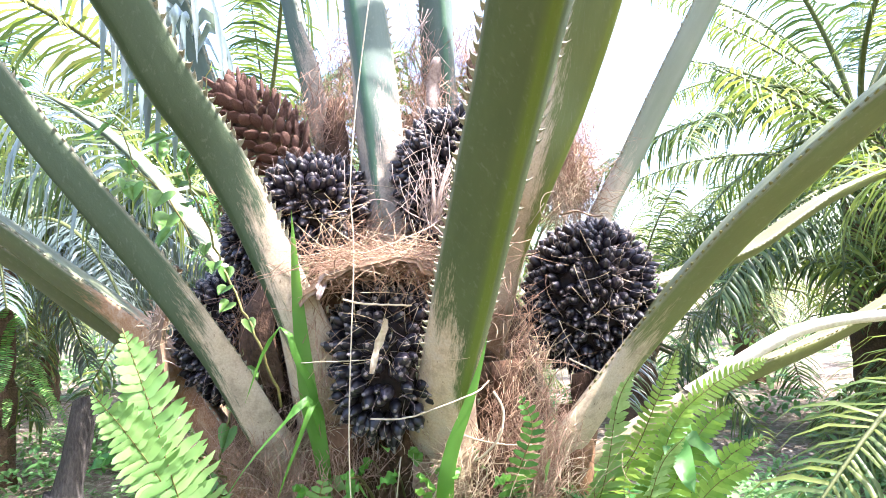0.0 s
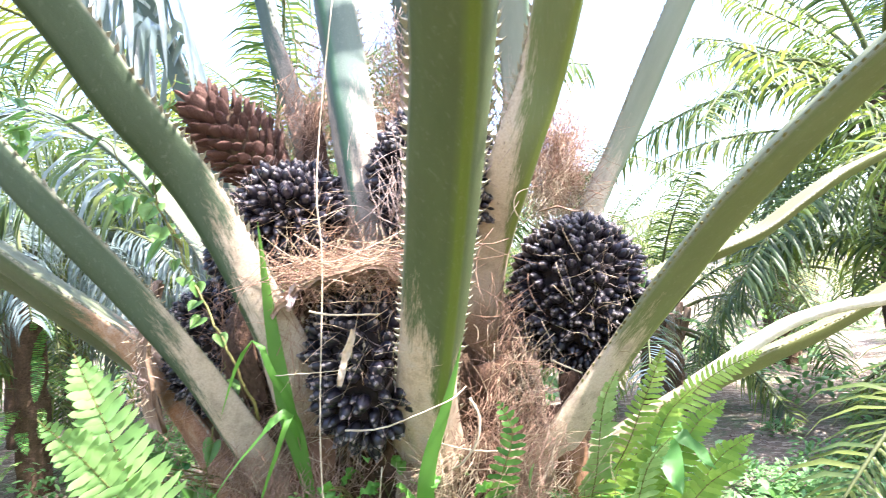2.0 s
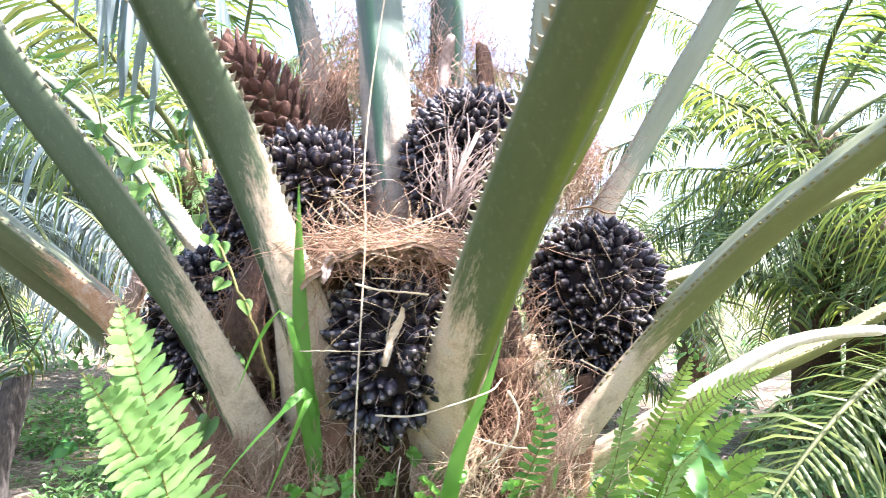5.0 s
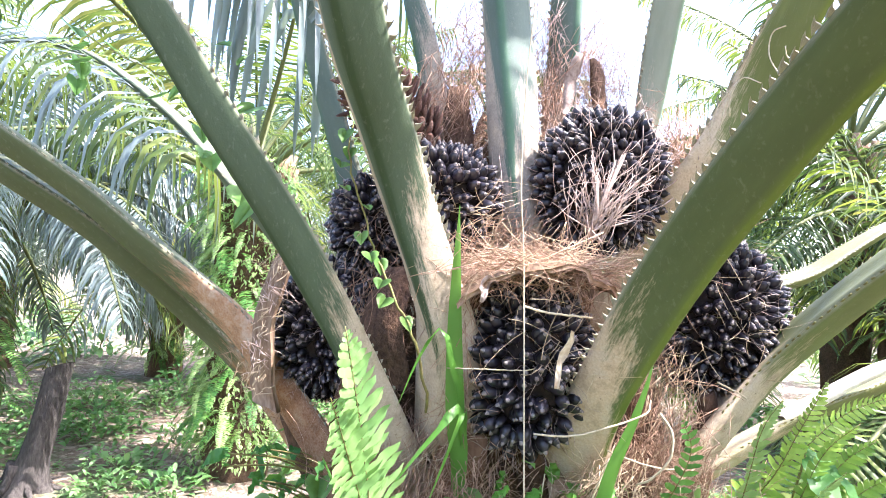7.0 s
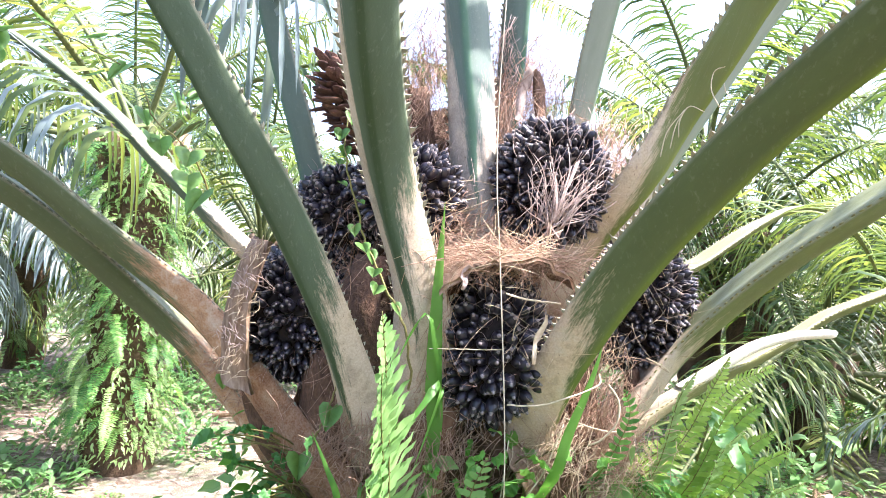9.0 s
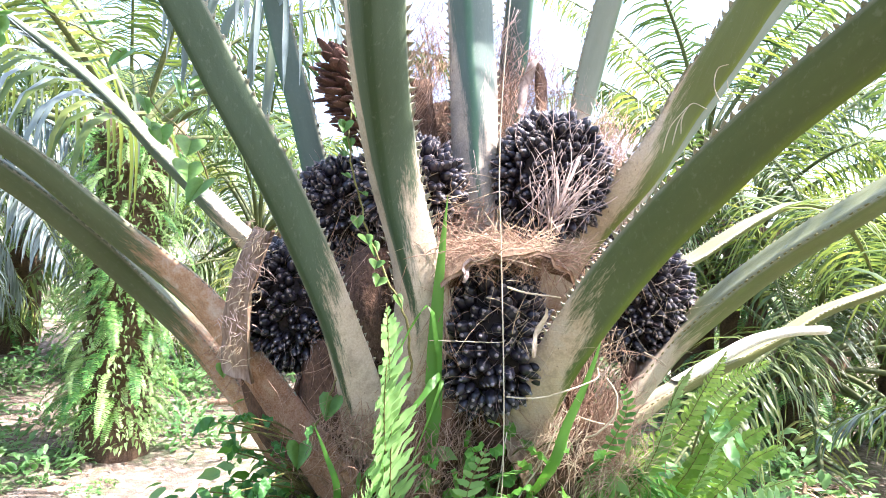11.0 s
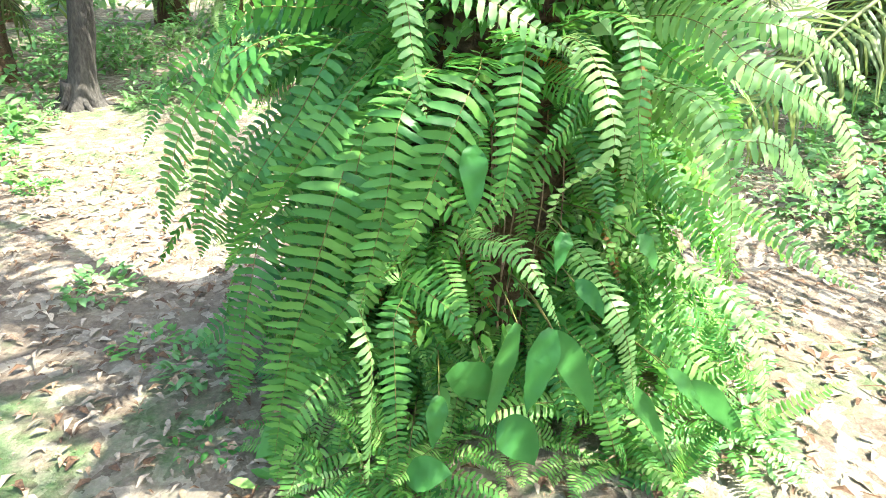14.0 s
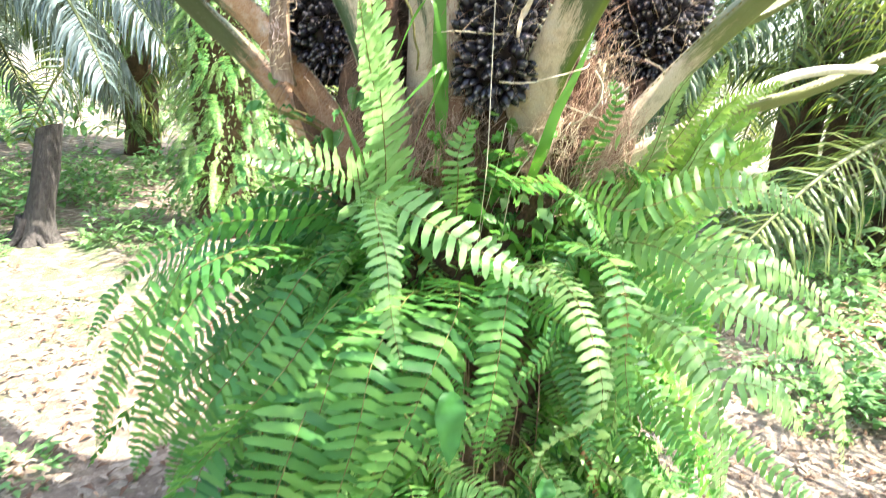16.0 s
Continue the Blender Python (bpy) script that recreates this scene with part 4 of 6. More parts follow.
def fibre_shelf():
    """The sheath that arches over the middle bunch."""
    rows = []
    for i in range(9):
        u = i / 8
        line = []
        for j in range(17):
            s = j / 16
            x = -0.31 + 0.37 * s
            lift = 0.075 * math.sin(math.pi * s) ** 0.8
            line.append(Vector((x, 1.345 + 0.05 * (1 - math.sin(math.pi * s)) + 0.24 * u, 2.185 + lift + 0.05 * u + 0.015 * s)) - Vector((-0.12, 1.5, 2.25)))
        rows.append(line)
    bm = bmesh.new()
    slab(bm, rows, 0.009, 0.009, 77)
    ob = part("leaf_sheath", bm, HUSK, palm_tree, "torn brown fibrous sheath arching over fruits")
    ob.location = local((-0.12, 1.5, 2.25))


fibre_shelf()


def single_strand(name, points, radius, material, label, category, n=24, jitter=0.0, seed=0):
    rng = random.Random(seed)
    pts = curve_points(points, n)
    o = pts[0].copy()
    pts = [p - o + jitter * Vector((rng.uniform(-1, 1), rng.uniform(-1, 1), rng.uniform(-1, 1))) for p in pts]
    bm = bmesh.new()
    tube(bm, pts, radius, radius * 0.8, 6, 0, Vector((0.3, 0.5, 0.8)))
    ob = new(name, mesh_of(name, bm, material))
    ob.location = o
    return tagged(ob, label, category)


single_strand("hanging_string", [(-0.13, 1.50, 2.95), (-0.17, 1.42, 2.62), (-0.185, 1.37, 2.42), (-0.180, 1.35, 2.28), (-0.190, 1.26, 1.95), (-0.185, 1.26, 1.75), (-0.175, 1.34, 1.52)], 0.0015, ROOT, "thin pale hanging root like a string", "root", 40)
for k, (pts, r) in enumerate([
        ([(-0.196, 1.27, 2.193), (-0.16, 1.262, 2.184), (-0.108, 1.26, 2.18), (-0.069, 1.28, 2.177)], 0.0032),
        ([(-0.154, 1.33, 1.961), (-0.085, 1.31, 1.964), (0.002, 1.30, 1.991), (0.050, 1.31, 2.006), (0.082, 1.36, 2.02)], 0.0028),
        ([(0.086, 1.33, 2.003), (0.10, 1.31, 1.971), (0.093, 1.30, 1.93), (0.065, 1.31, 1.89), (0.043, 1.33, 1.871)], 0.0036),
        ([(-0.001, 1.36, 1.925), (0.052, 1.35, 1.907), (0.105, 1.36, 1.893), (0.17, 1.40, 1.879)], 0.0024),
        ([(-0.308, 1.40, 2.066), (-0.257, 1.36, 2.071), (-0.169, 1.36, 2.071), (-0.12, 1.40, 2.075)], 0.0017),
        ([(0.27, 1.45, 2.045), (0.30, 1.43, 2.03), (0.33, 1.44, 2.015)], 0.003),
        ([(0.02, 1.40, 1.90), (-0.03, 1.39, 1.80), (-0.07, 1.42, 1.70), (-0.08, 1.45, 1.52)], 0.0026),
        ([(-0.10, 1.43, 1.86), (-0.12, 1.42, 1.72), (-0.14, 1.44, 1.58), (-0.13, 1.48, 1.42)], 0.002),
        ([(0.12, 1.47, 1.72), (0.06, 1.45, 1.60), (0.05, 1.48, 1.40)], 0.0022)]):
    single_strand("bare_root", pts, 0.72 * r, ROOT, "thin pale bare root across the palm base", "root", 20, 0.0006, k)
for k in range(16):
    rng = random.Random(300 + k)
    h = -1.57 + rng.uniform(-0.55, 0.5)
    x, y = AXIS.x + 0.45 * math.cos(h), AXIS.y + 0.47 * math.sin(h)
    single_strand("hanging_root", [(x, y + 0.02, 1.25), (x + rng.uniform(-0.03, 0.03), y - 0.05, 0.95), (x + rng.uniform(-0.05, 0.05), y - 0.06, 0.6), (x + rng.uniform(-0.06, 0.06), y - 0.03, 0.3)], 0.0028, FIBRE, "thin brown root hanging down the trunk", "root", 20, 0.001, k)


def curled_tendrils():
    """Pale curled fibres on the spiny edges of two stalks."""
    for k, pts in enumerate((
            [(0.076, 1.17, 2.48), (0.085, 1.163, 2.53), (0.107, 1.142, 2.571)],
            [(0.089, 1.158, 2.496), (0.096, 1.152, 2.541), (0.11, 1.139, 2.575)],
            [(0.10, 1.148, 2.517), (0.101, 1.148, 2.549), (0.113, 1.136, 2.577), (0.132, 1.116, 2.564)],
            [(0.15, 1.097, 2.571), (0.14, 1.109, 2.607), (0.143, 1.106, 2.642), (0.156, 1.092, 2.649)],
            [(0.163, 1.082, 2.59), (0.157, 1.09, 2.60), (0.155, 1.092, 2.617)],
            [(0.235, 1.45, 2.34), (0.215, 1.42, 2.37), (0.225, 1.42, 2.40), (0.25, 1.43, 2.41)])):
        single_strand("curled_fibre", pts, 0.0012, ROOT, "pale curled fibre on a spiny stalk", "fibre", 18, 0, k)


curled_tendrils()


def dry_flake(a, b, width, seed, label, material=BRACT):
    """A torn, curled scrap of dry sheath."""
    rg = random.Random(seed)
    a, b = Vector(a), Vector(b)
    t = (b - a).normalized()
    s = across(Vector((1, 0.3, 0)), t)
    nn = t.cross(s)
    rows = [[(b - a) * (i / 7) + s * width * c * (0.35 + math.sin(math.pi * (0.1 + 0.8 * i / 7))) * rg.uniform(0.7, 1.15) + nn * (0.012 * c * c + 0.006 * math.sin(i + seed)) for c in (-0.5, -0.2, 0.15, 0.5)] for i in range(8)]
    bm = bmesh.new()
    slab(bm, rows, 0.0015, 0.0015, seed)
    ob = new("dry_flake", mesh_of("dry_flake", bm, material))
    ob.location = a
    tagged(ob, label, "dry scrap")


dry_flake((-0.117, 1.255, 2.155), (-0.148, 1.245, 2.058), 0.013, 1, "torn pale dry scrap hanging over fruits", STRAW)
dry_flake((-0.240, 1.375, 2.245), (-0.256, 1.365, 2.195), 0.016, 2, "curled pale scrap of dry sheath")
dry_flake((-0.06, 1.50, 1.84), (-0.03, 1.44, 1.73), 0.05, 3, "torn brown scrap of dry sheath", HUSK)
dry_flake((0.0, 1.70, 2.66), (0.02, 1.66, 2.80), 0.03, 4, "upright pale scrap of dry sheath")
dry_flake((0.30, 1.60, 2.38), (0.40, 1.57, 2.37), 0.035, 5, "flat pale scrap of dry sheath", HUSK)


# ---- ferns ----
def fern_blade(bm, pts, side, half, pairs, rng, curl=0.3, taper=1.0, foot=0.12, ragged=0.12, single=None, material=FERN, fine=False, broad=0.68):
    """A sword fern's frond along pts: a thin stalk with two ranks of toothed leaflets."""
    tube(bm, pts, 0.0024, 0.0008, 4, 1)
    n = len(pts)
    for i in range(pairs):
        u = foot + (0.985 - foot) * (1 - (1 - i / (pairs - 1)) ** 1.22)
        f = u * (n - 1)
        k = min(int(f), n - 2)
        p = pts[k].lerp(pts[k + 1], f - k)
        t = tangent(pts, k)
        s = across(side, t)
        up = t.cross(s)
        v = (i / (pairs - 1))
        size = half * min(1.0, 0.62 + 1.6 * v) * (1 - v ** 2.6) ** 0.7 * taper
        size = max(size, 0.10 * half)
        gap = sum((b - a).length for a, b in zip(pts, pts[1:])) / pairs
        for hand in (-1, 1):
            long = size * rng.uniform(1 - ragged, 1 + ragged)
            tw = rng.uniform(-0.25, 0.25)
            d = (hand * s + t * (0.06 + 0.45 * v * v) + up * rng.uniform(-0.22, 0.12)).normalized()
            q, line = p.copy(), [p.copy()]
            ph, am = rng.uniform(0, 6.28), 0.03 * long
            steps = 6 if fine else 4
            for j in range(steps):
                d = (d - curl * 0.07 * (6 / steps) * (j + 0.5) * up + 0.035 * t).normalized()
                q = q + long / steps * d
                line.append(q + am * math.sin(ph + 1.9 * j) * up)
            lean = (t + tw * up).normalized()
            args = (lean, min(0.42 * long, 1.15 * broad * gap * (1 - 0.45 * v) * rng.uniform(0.85, 1.1)) + 0.002, rng.uniform(0.05, 0.25), 0, lambda w: (0.84, 1.0, 0.90, 0.98, 0.84, 0.62, 0.06)[min(6, int(round(6 * w)))])
            if single:
                one = bmesh.new()
                blade(one, [x - p for x in line], *args)
                ob = part("leaflet", one, material, single)
                ob.location = p
            else:
                blade(bm, line, *args)


def fern_curve(length, rise, fall, n=22):
    """A curve in the xz plane from the origin: it starts at the angle rise and ends at the angle fall (degrees)."""
    pts, q = [Vector((0, 0, 0))], Vector((0, 0, 0))
    for i in range(n):
        u = (i + 0.5) / n
        a = radians(rise + (fall - rise) * u ** 0.75)
        q = q + length / n * Vector((math.cos(a), 0, math.sin(a)))
        pts.append(q)
    return pts


def fern_mesh(seed, length, rise, fall, half, pairs, curl, sway):
    rng = random.Random(seed)
    pts = [p + Vector((0, sway * (i / 22) ** 2 * length, 0)) for i, p in enumerate(fern_curve(length, rise, fall))]
    bm = bmesh.new()
    fern_blade(bm, pts, Vector((0, 1, 0)), half, pairs, rng, curl)
    return mesh_of("frond", bm, FERN, STALK)


FERNS = [fern_mesh(500 + i, *v) for i, v in enumerate([
    (0.80, 35, -75, 0.084, 28, 0.2, 0.1), (0.90, 10, -85, 0.094, 30, 0.15, -0.1), (0.74, 50, -50, 0.080, 26, 0.2, 0.2), (0.66, 20, -80, 0.072, 25, 0.3, -0.15),
    (1.00, 25, -88, 0.100, 33, 0.15, 0.05), (0.58, 60, -20, 0.064, 24, 0.2, -0.1), (0.62, 75, 35, 0.058, 25, 0.2, 0.05)])]
# Fronds for the sunny side, their sunlight held in a paler leaf colour.
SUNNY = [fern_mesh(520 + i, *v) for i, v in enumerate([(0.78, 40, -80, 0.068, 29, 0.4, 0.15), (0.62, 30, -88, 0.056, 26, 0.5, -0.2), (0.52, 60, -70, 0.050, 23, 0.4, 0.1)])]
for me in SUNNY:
    me.materials[0] = FERN_PALE_SUNLIT
DRY_FERN = fern_mesh(540, 0.6, 10, -85, 0.05, 24, 0.9, 0.2)
DRY_FERN.materials[0] = FERN_BROWN


def radius_at(z):
    return 0.44 + 0.06 * max(0, 0.4 - z)


def fern_plant(angle, z, count, seed, kinds, size=1.0, pool=None):
    """A tuft of fronds rooted on the trunk at the given angle (degrees, -90 faces the path) and height."""
    rng = random.Random(seed)
    h = radians(angle)
    r = radius_at(z) - 0.04
    root = Vector((AXIS.x + r * math.cos(h), AXIS.y + r * math.sin(h), z))
    plant = thing("sword_fern", root, rng.choice(("bright green sword fern growing on the palm trunk", "sword fern with arching green fronds on the trunk")), "fern", "ferns on the palm trunk")
    for i in range(count):
        yaw = h + rng.uniform(-1.45, 1.45)
        me = rng.choice(pool) if pool else FERNS[rng.choice(kinds)]
        if rng.random() < 0.05:
            me = DRY_FERN
        s = size * rng.uniform(0.55, 1.2)
        m = Matrix.Translation((rng.uniform(-0.03, 0.03), rng.uniform(-0.03, 0.03), rng.uniform(-0.04, 0.04))) @ Matrix.Rotation(yaw, 4, "Z") @ Matrix.Rotation(rng.uniform(-0.4, 0.65), 4, "Y") @ Matrix.Rotation(rng.uniform(-1.0, 1.0), 4, "X") @ Matrix.Scale(s, 4)
        shared("frond", me, plant, m)


k = 0
for z, step, count, kinds in ((1.47, 30, 3, (3, 5, 3)), (1.36, 24, 6, (0, 1, 2, 3)), (1.12, 24, 7, (0, 1, 2, 3, 4)), (0.86, 24, 7, (1, 2, 3, 4, 0)), (0.60, 24, 7, (1, 2, 3, 0)), (0.34, 26, 6, (0, 2, 3, 5)), (0.12, 30, 5, (2, 5, 6))):
    a = -215
    while a < 40:
        rng = random.Random(700 + k)
        front = -150 < a < -45
        if not (-112 < a < -66 and 0.25 < z < 1.2):
            fern_plant(a + rng.uniform(-7, 7), z + rng.uniform(-0.09, 0.09), count, 900 + k, kinds, size=(0.80 if front else 1.0) if z > 0.3 else 0.75, pool=SUNNY[:1] + FERNS[:4] if z > 1.3 and not front else None)
        a += step
        k += 1


def creeper_clump(angle, z, seed, material, count=46, leaf=0.045):
    """Small leaves of creepers that fill the gaps between the ferns."""
    rg = random.Random(seed)
    h = radians(angle)
    bm = bmesh.new()
    for i in range(count):
        p = Vector((rg.gauss(0, 0.09), rg.gauss(0, 0.09), rg.gauss(0, 0.10)))
        d = Vector((math.cos(h) + rg.uniform(-1, 1), math.sin(h) + rg.uniform(-1, 1), rg.uniform(-0.9, 0.5))).normalized()
        s = leaf * rg.uniform(0.6, 1.5)
        blade(bm, [p, p + 0.35 * s * d, p + 0.7 * s * d, p + s * (d + Vector((0, 0, -0.2)))], Vector((rg.uniform(-1, 1), rg.uniform(-1, 1), rg.uniform(-1, 1))), 0.5 * s, 0.2, 0, lambda v: (0.3, 1.0, 0.8, 0.05)[min(3, int(round(3 * v)))])
    ob = new("creeper", mesh_of("creeper", bm, material))
    r = radius_at(z) + rg.uniform(0.0, 0.16)
    ob.location = (AXIS.x + r * math.cos(h), AXIS.y + r * math.sin(h), z)
    tagged(ob, "small-leaved green creeper between ferns on the trunk", "creeper", kind="stuff")


for k in range(56):
    rng = random.Random(1500 + k)
    creeper_clump(rng.choice((rng.uniform(-190, -112), rng.uniform(-66, 20))), rng.uniform(0.15, 1.6), 1600 + k, rng.choice((VINE, GRASS, LEAF, GRASS)))
for k in range(26):
    rng = random.Random(1700 + k)
    creeper_clump(rng.uniform(-60, 5), rng.uniform(0.2, 1.6), 1800 + k, VINE, 60, 0.035)


def hero_fern(points, side, half, spacing, seed, label, curl=0.2, material=FERN, rooted=True, apart=True, broad=0.72):
    """One frond, leaflet by leaflet, along the points; rooted: it first arches out of the trunk to the first of them."""
    rng = random.Random(seed)
    if rooted:
        p = Vector(points[0])
        out = Vector((p.x - AXIS.x, p.y - AXIS.y, 0)).normalized()
        root = Vector((AXIS.x, AXIS.y, p.z - 0.14)) + 0.42 * out
        points = [root, root.lerp(p, 0.6) + Vector((0, 0, 0.05)), *points]
    pts = curve_points(points, 30)
    pairs = int(sum((b - a).length for a, b in zip(pts, pts[1:])) / spacing)
    o = pts[0].copy()
    ob = thing("fern_frond", o, label, "fern", "single fern fronds at the crown")
    bm = bmesh.new()
    if apart:
        fern_blade(bm, [p - o for p in pts], Vector(side), half, pairs, rng, curl, foot=0.06, single=ob, material=material, fine=True, broad=broad)
        part("stalk", bm, (STALK, STALK), ob)
    else:
        fern_blade(bm, [p - o for p in pts], Vector(side), half, pairs, rng, curl, foot=0.06, fine=True, broad=broad)
        part("foliage", bm, (material, STALK), ob, "green leaflets on a thin brown stalk", "stuff")
    return ob


ONE = "single bright green sword fern frond at the crown"
HANG = "green sword fern frond hanging down before the trunk"
SUNLIT = "sunlit yellow-green sword fern frond beside the trunk"
hero_fern([(-0.42, 1.45, 1.50), (-0.425, 1.22, 1.72), (-0.448, 1.13, 1.90), (-0.470, 1.085, 2.04), (-0.494, 1.045, 2.165)], (0.64, 0.77, 0), 0.088, 0.0185, 1, "upright light green fern frond before the fruits", 0.2, FERN_MID, False, broad=0.98)
hero_fern([(-0.42, 1.42, 1.46), (-0.44, 1.24, 1.72), (-0.455, 1.14, 1.880), (-0.485, 1.05, 2.005), (-0.505, 0.975, 2.085)], (0.60, 0.80, 0), 0.070, 0.0175, 2, "shorter light green fern frond close before another", 0.25, FERN_MID, False, broad=0.98)
# three that fork from one foot
hero_fern([(-0.482, 1.25, 1.72), (-0.597, 1.164, 1.77), (-0.727, 1.10, 1.785)], (-0.1, 0.5, 0.85), 0.085, 0.0225, 3, "fern frond arching sideways from the trunk", 0.3, FERN_MID)
hero_fern([(-0.469, 1.208, 1.715), (-0.351, 1.078, 1.673), (-0.231, 1.031, 1.615), (-0.065, 1.02, 1.524)], (0.3, 0.6, 0.75), 0.08, 0.030, 4, "broad fern frond arching forward from the trunk", 0.3, FERN_MID)
hero_fern([(-0.452, 1.146, 1.70), (-0.439, 0.98, 1.622), (-0.427, 0.945, 1.512), (-0.403, 0.916, 1.404)], (0.85, 0.5, 0.1), 0.062, 0.024, 21, ONE, 0.4, FERN_MID)
# the curtain before the trunk
hero_fern([(-0.162, 1.074, 1.54), (-0.177, 1.025, 1.487), (-0.201, 0.977, 1.329), (-0.222, 0.98, 1.132)], (1, 0.1, 0), 0.072, 0.024, 22, HANG)
hero_fern([(-0.266, 1.088, 1.47), (-0.328, 1.0, 1.377), (-0.407, 0.97, 1.187), (-0.482, 0.996, 1.012)], (1, 0.2, -0.2), 0.10, 0.031, 23, HANG)
hero_fern([(-0.409, 1.097, 1.44), (-0.46, 1.009, 1.37), (-0.487, 0.977, 1.229), (-0.571, 1.013, 0.874)], (1, 0.0, -0.1), 0.092, 0.031, 24, HANG)
hero_fern([(-0.515, 1.175, 1.35), (-0.554, 1.083, 1.262), (-0.588, 1.067, 1.106), (-0.61, 1.079, 0.905)], (1, 0.3, 0), 0.075, 0.030, 25, HANG)
hero_fern([(-0.544, 1.191, 1.31), (-0.605, 1.053, 1.207), (-0.679, 1.038, 0.983), (-0.773, 1.077, 0.699), (-0.87, 1.15, 0.25)], (1, -0.1, -0.2), 0.112, 0.034, 26, "long fern frond with broad leaflets before the trunk", 0.15)
hero_fern([(-0.538, 1.188, 1.44), (-0.652, 1.104, 1.307), (-0.829, 1.147, 1.08), (-0.95, 1.24, 0.883)], (0.8, 0.1, 0.6), 0.082, 0.026, 27, HANG)
hero_fern([(-0.59, 1.279, 1.51), (-0.699, 1.21, 1.349), (-0.838, 1.20, 1.16), (-0.946, 1.29, 0.902)], (0.8, -0.3, 0.5), 0.085, 0.028, 28, HANG)
hero_fern([(-0.82, 1.427, 1.485), (-1.0, 1.44, 1.34), (-1.12, 1.46, 1.12), (-1.18, 1.48, 0.90)], (0.8, -0.5, 0.2), 0.09, 0.028, 29, ONE)
hero_fern([(-0.80, 1.40, 1.46), (-0.93, 1.35, 1.311), (-0.994, 1.36, 1.113), (-1.06, 1.40, 0.85)], (0.9, -0.4, 0.2), 0.088, 0.028, 30, ONE)
hero_fern([(-0.67, 1.482, 1.57), (-0.816, 1.419, 1.574), (-0.898, 1.362, 1.479), (-0.982, 1.40, 1.284)], (0.5, -0.3, 0.7), 0.078, 0.027, 31, ONE)
hero_fern([(-0.78, 1.70, 1.55), (-1.03, 1.70, 1.416), (-1.146, 1.66, 1.324), (-1.229, 1.60, 1.151)], (0.6, 0.2, 0.6), 0.05, 0.022, 32, "slender fern frond reaching out over the path", 0.4, apart=False)
hero_fern([(-0.564, 1.145, 0.864), (-0.68, 1.122, 0.736), (-0.816, 1.175, 0.524), (-0.91, 1.25, 0.32)], (0.8, 0.1, 0.5), 0.085, 0.028, 33, HANG)
hero_fern([(-0.86, 1.435, 0.913), (-0.91, 1.36, 0.779), (-0.98, 1.38, 0.50), (-1.04, 1.45, 0.22)], (1, -0.3, 0), 0.092, 0.030, 34, HANG)
hero_fern([(-0.473, 1.101, 0.812), (-0.481, 1.05, 0.697), (-0.483, 1.018, 0.523), (-0.481, 1.017, 0.209)], (1, 0.2, 0), 0.06, 0.026, 35, HANG, apart=False)
hero_fern([(-0.564, 1.088, 0.862), (-0.547, 1.002, 0.738), (-0.556, 0.984, 0.519), (-0.575, 1.015, 0.222)], (0.35, 0.9, 0), 0.06, 0.024, 36, HANG, 0.8, FERN_MID)
hero_fern([(-0.70, 1.258, 0.46), (-0.79, 1.18, 0.40), (-0.84, 1.15, 0.28), (-0.88, 1.16, 0.13)], (1, 0.1, -0.2), 0.085, 0.026, 37, HANG, apart=False)
hero_fern([(-0.015, 1.072, 1.52), (0.006, 0.943, 1.424), (0.007, 0.903, 1.308), (-0.096, 0.9, 1.239), (-0.119, 0.921, 1.125)], (0.8, 0.4, 0.3), 0.058, 0.024, 14, "sunlit yellow-green fern frond hanging before the trunk", 0.7, FERN_PALE_SUNLIT)
hero_fern([(0.086, 1.085, 1.58), (0.093, 1.005, 1.487), (0.096, 0.985, 1.374), (0.139, 0.993, 1.22)], (1, 0.1, 0), 0.062, 0.024, 38, HANG)
hero_fern([(-0.251, 1.238, 0.97), (-0.186, 1.026, 1.046), (-0.129, 0.921, 1.004), (-0.064, 0.9, 0.865)], (0.5, 0.8, 0.3), 0.06, 0.022, 39, ONE, 0.5, FERN_MID)
hero_fern([(-0.45, 1.25, 0.85), (-0.408, 1.129, 0.875), (-0.326, 1.03, 0.849), (-0.28, 1.0, 0.76)], (0.6, 0.3, 0.7), 0.085, 0.026, 40, ONE)
hero_fern([(0.07, 1.133, 0.93), (0.097, 0.985, 0.887), (0.158, 0.967, 0.75), (0.214, 0.981, 0.536)], (0.9, 0.4, 0.3), 0.06, 0.022, 41, ONE, 0.5, FERN_MID)
# the sunny flank, its light partly put into paler leaf colours
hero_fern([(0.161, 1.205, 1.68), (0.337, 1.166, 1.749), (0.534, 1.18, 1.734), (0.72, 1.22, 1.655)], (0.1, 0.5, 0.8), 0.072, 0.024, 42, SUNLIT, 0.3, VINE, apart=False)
hero_fern([(0.429, 1.278, 1.56), (0.558, 1.20, 1.55), (0.74, 1.22, 1.467), (0.84, 1.18, 1.385)], (0.4, 0.5, 0.7), 0.075, 0.025, 43, SUNLIT, 0.4, FERN_PALE_SUNLIT, apart=False)
hero_fern([(0.60, 1.40, 1.42), (0.77, 1.26, 1.349), (0.854, 1.188, 1.207), (0.873, 1.12, 0.971)], (0.7, 0.5, 0.4), 0.085, 0.026, 44, SUNLIT, 0.3, FERN_PALE_SUNLIT, apart=False)
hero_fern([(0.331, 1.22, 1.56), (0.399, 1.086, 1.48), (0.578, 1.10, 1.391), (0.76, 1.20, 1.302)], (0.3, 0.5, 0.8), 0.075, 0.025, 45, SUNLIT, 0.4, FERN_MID)
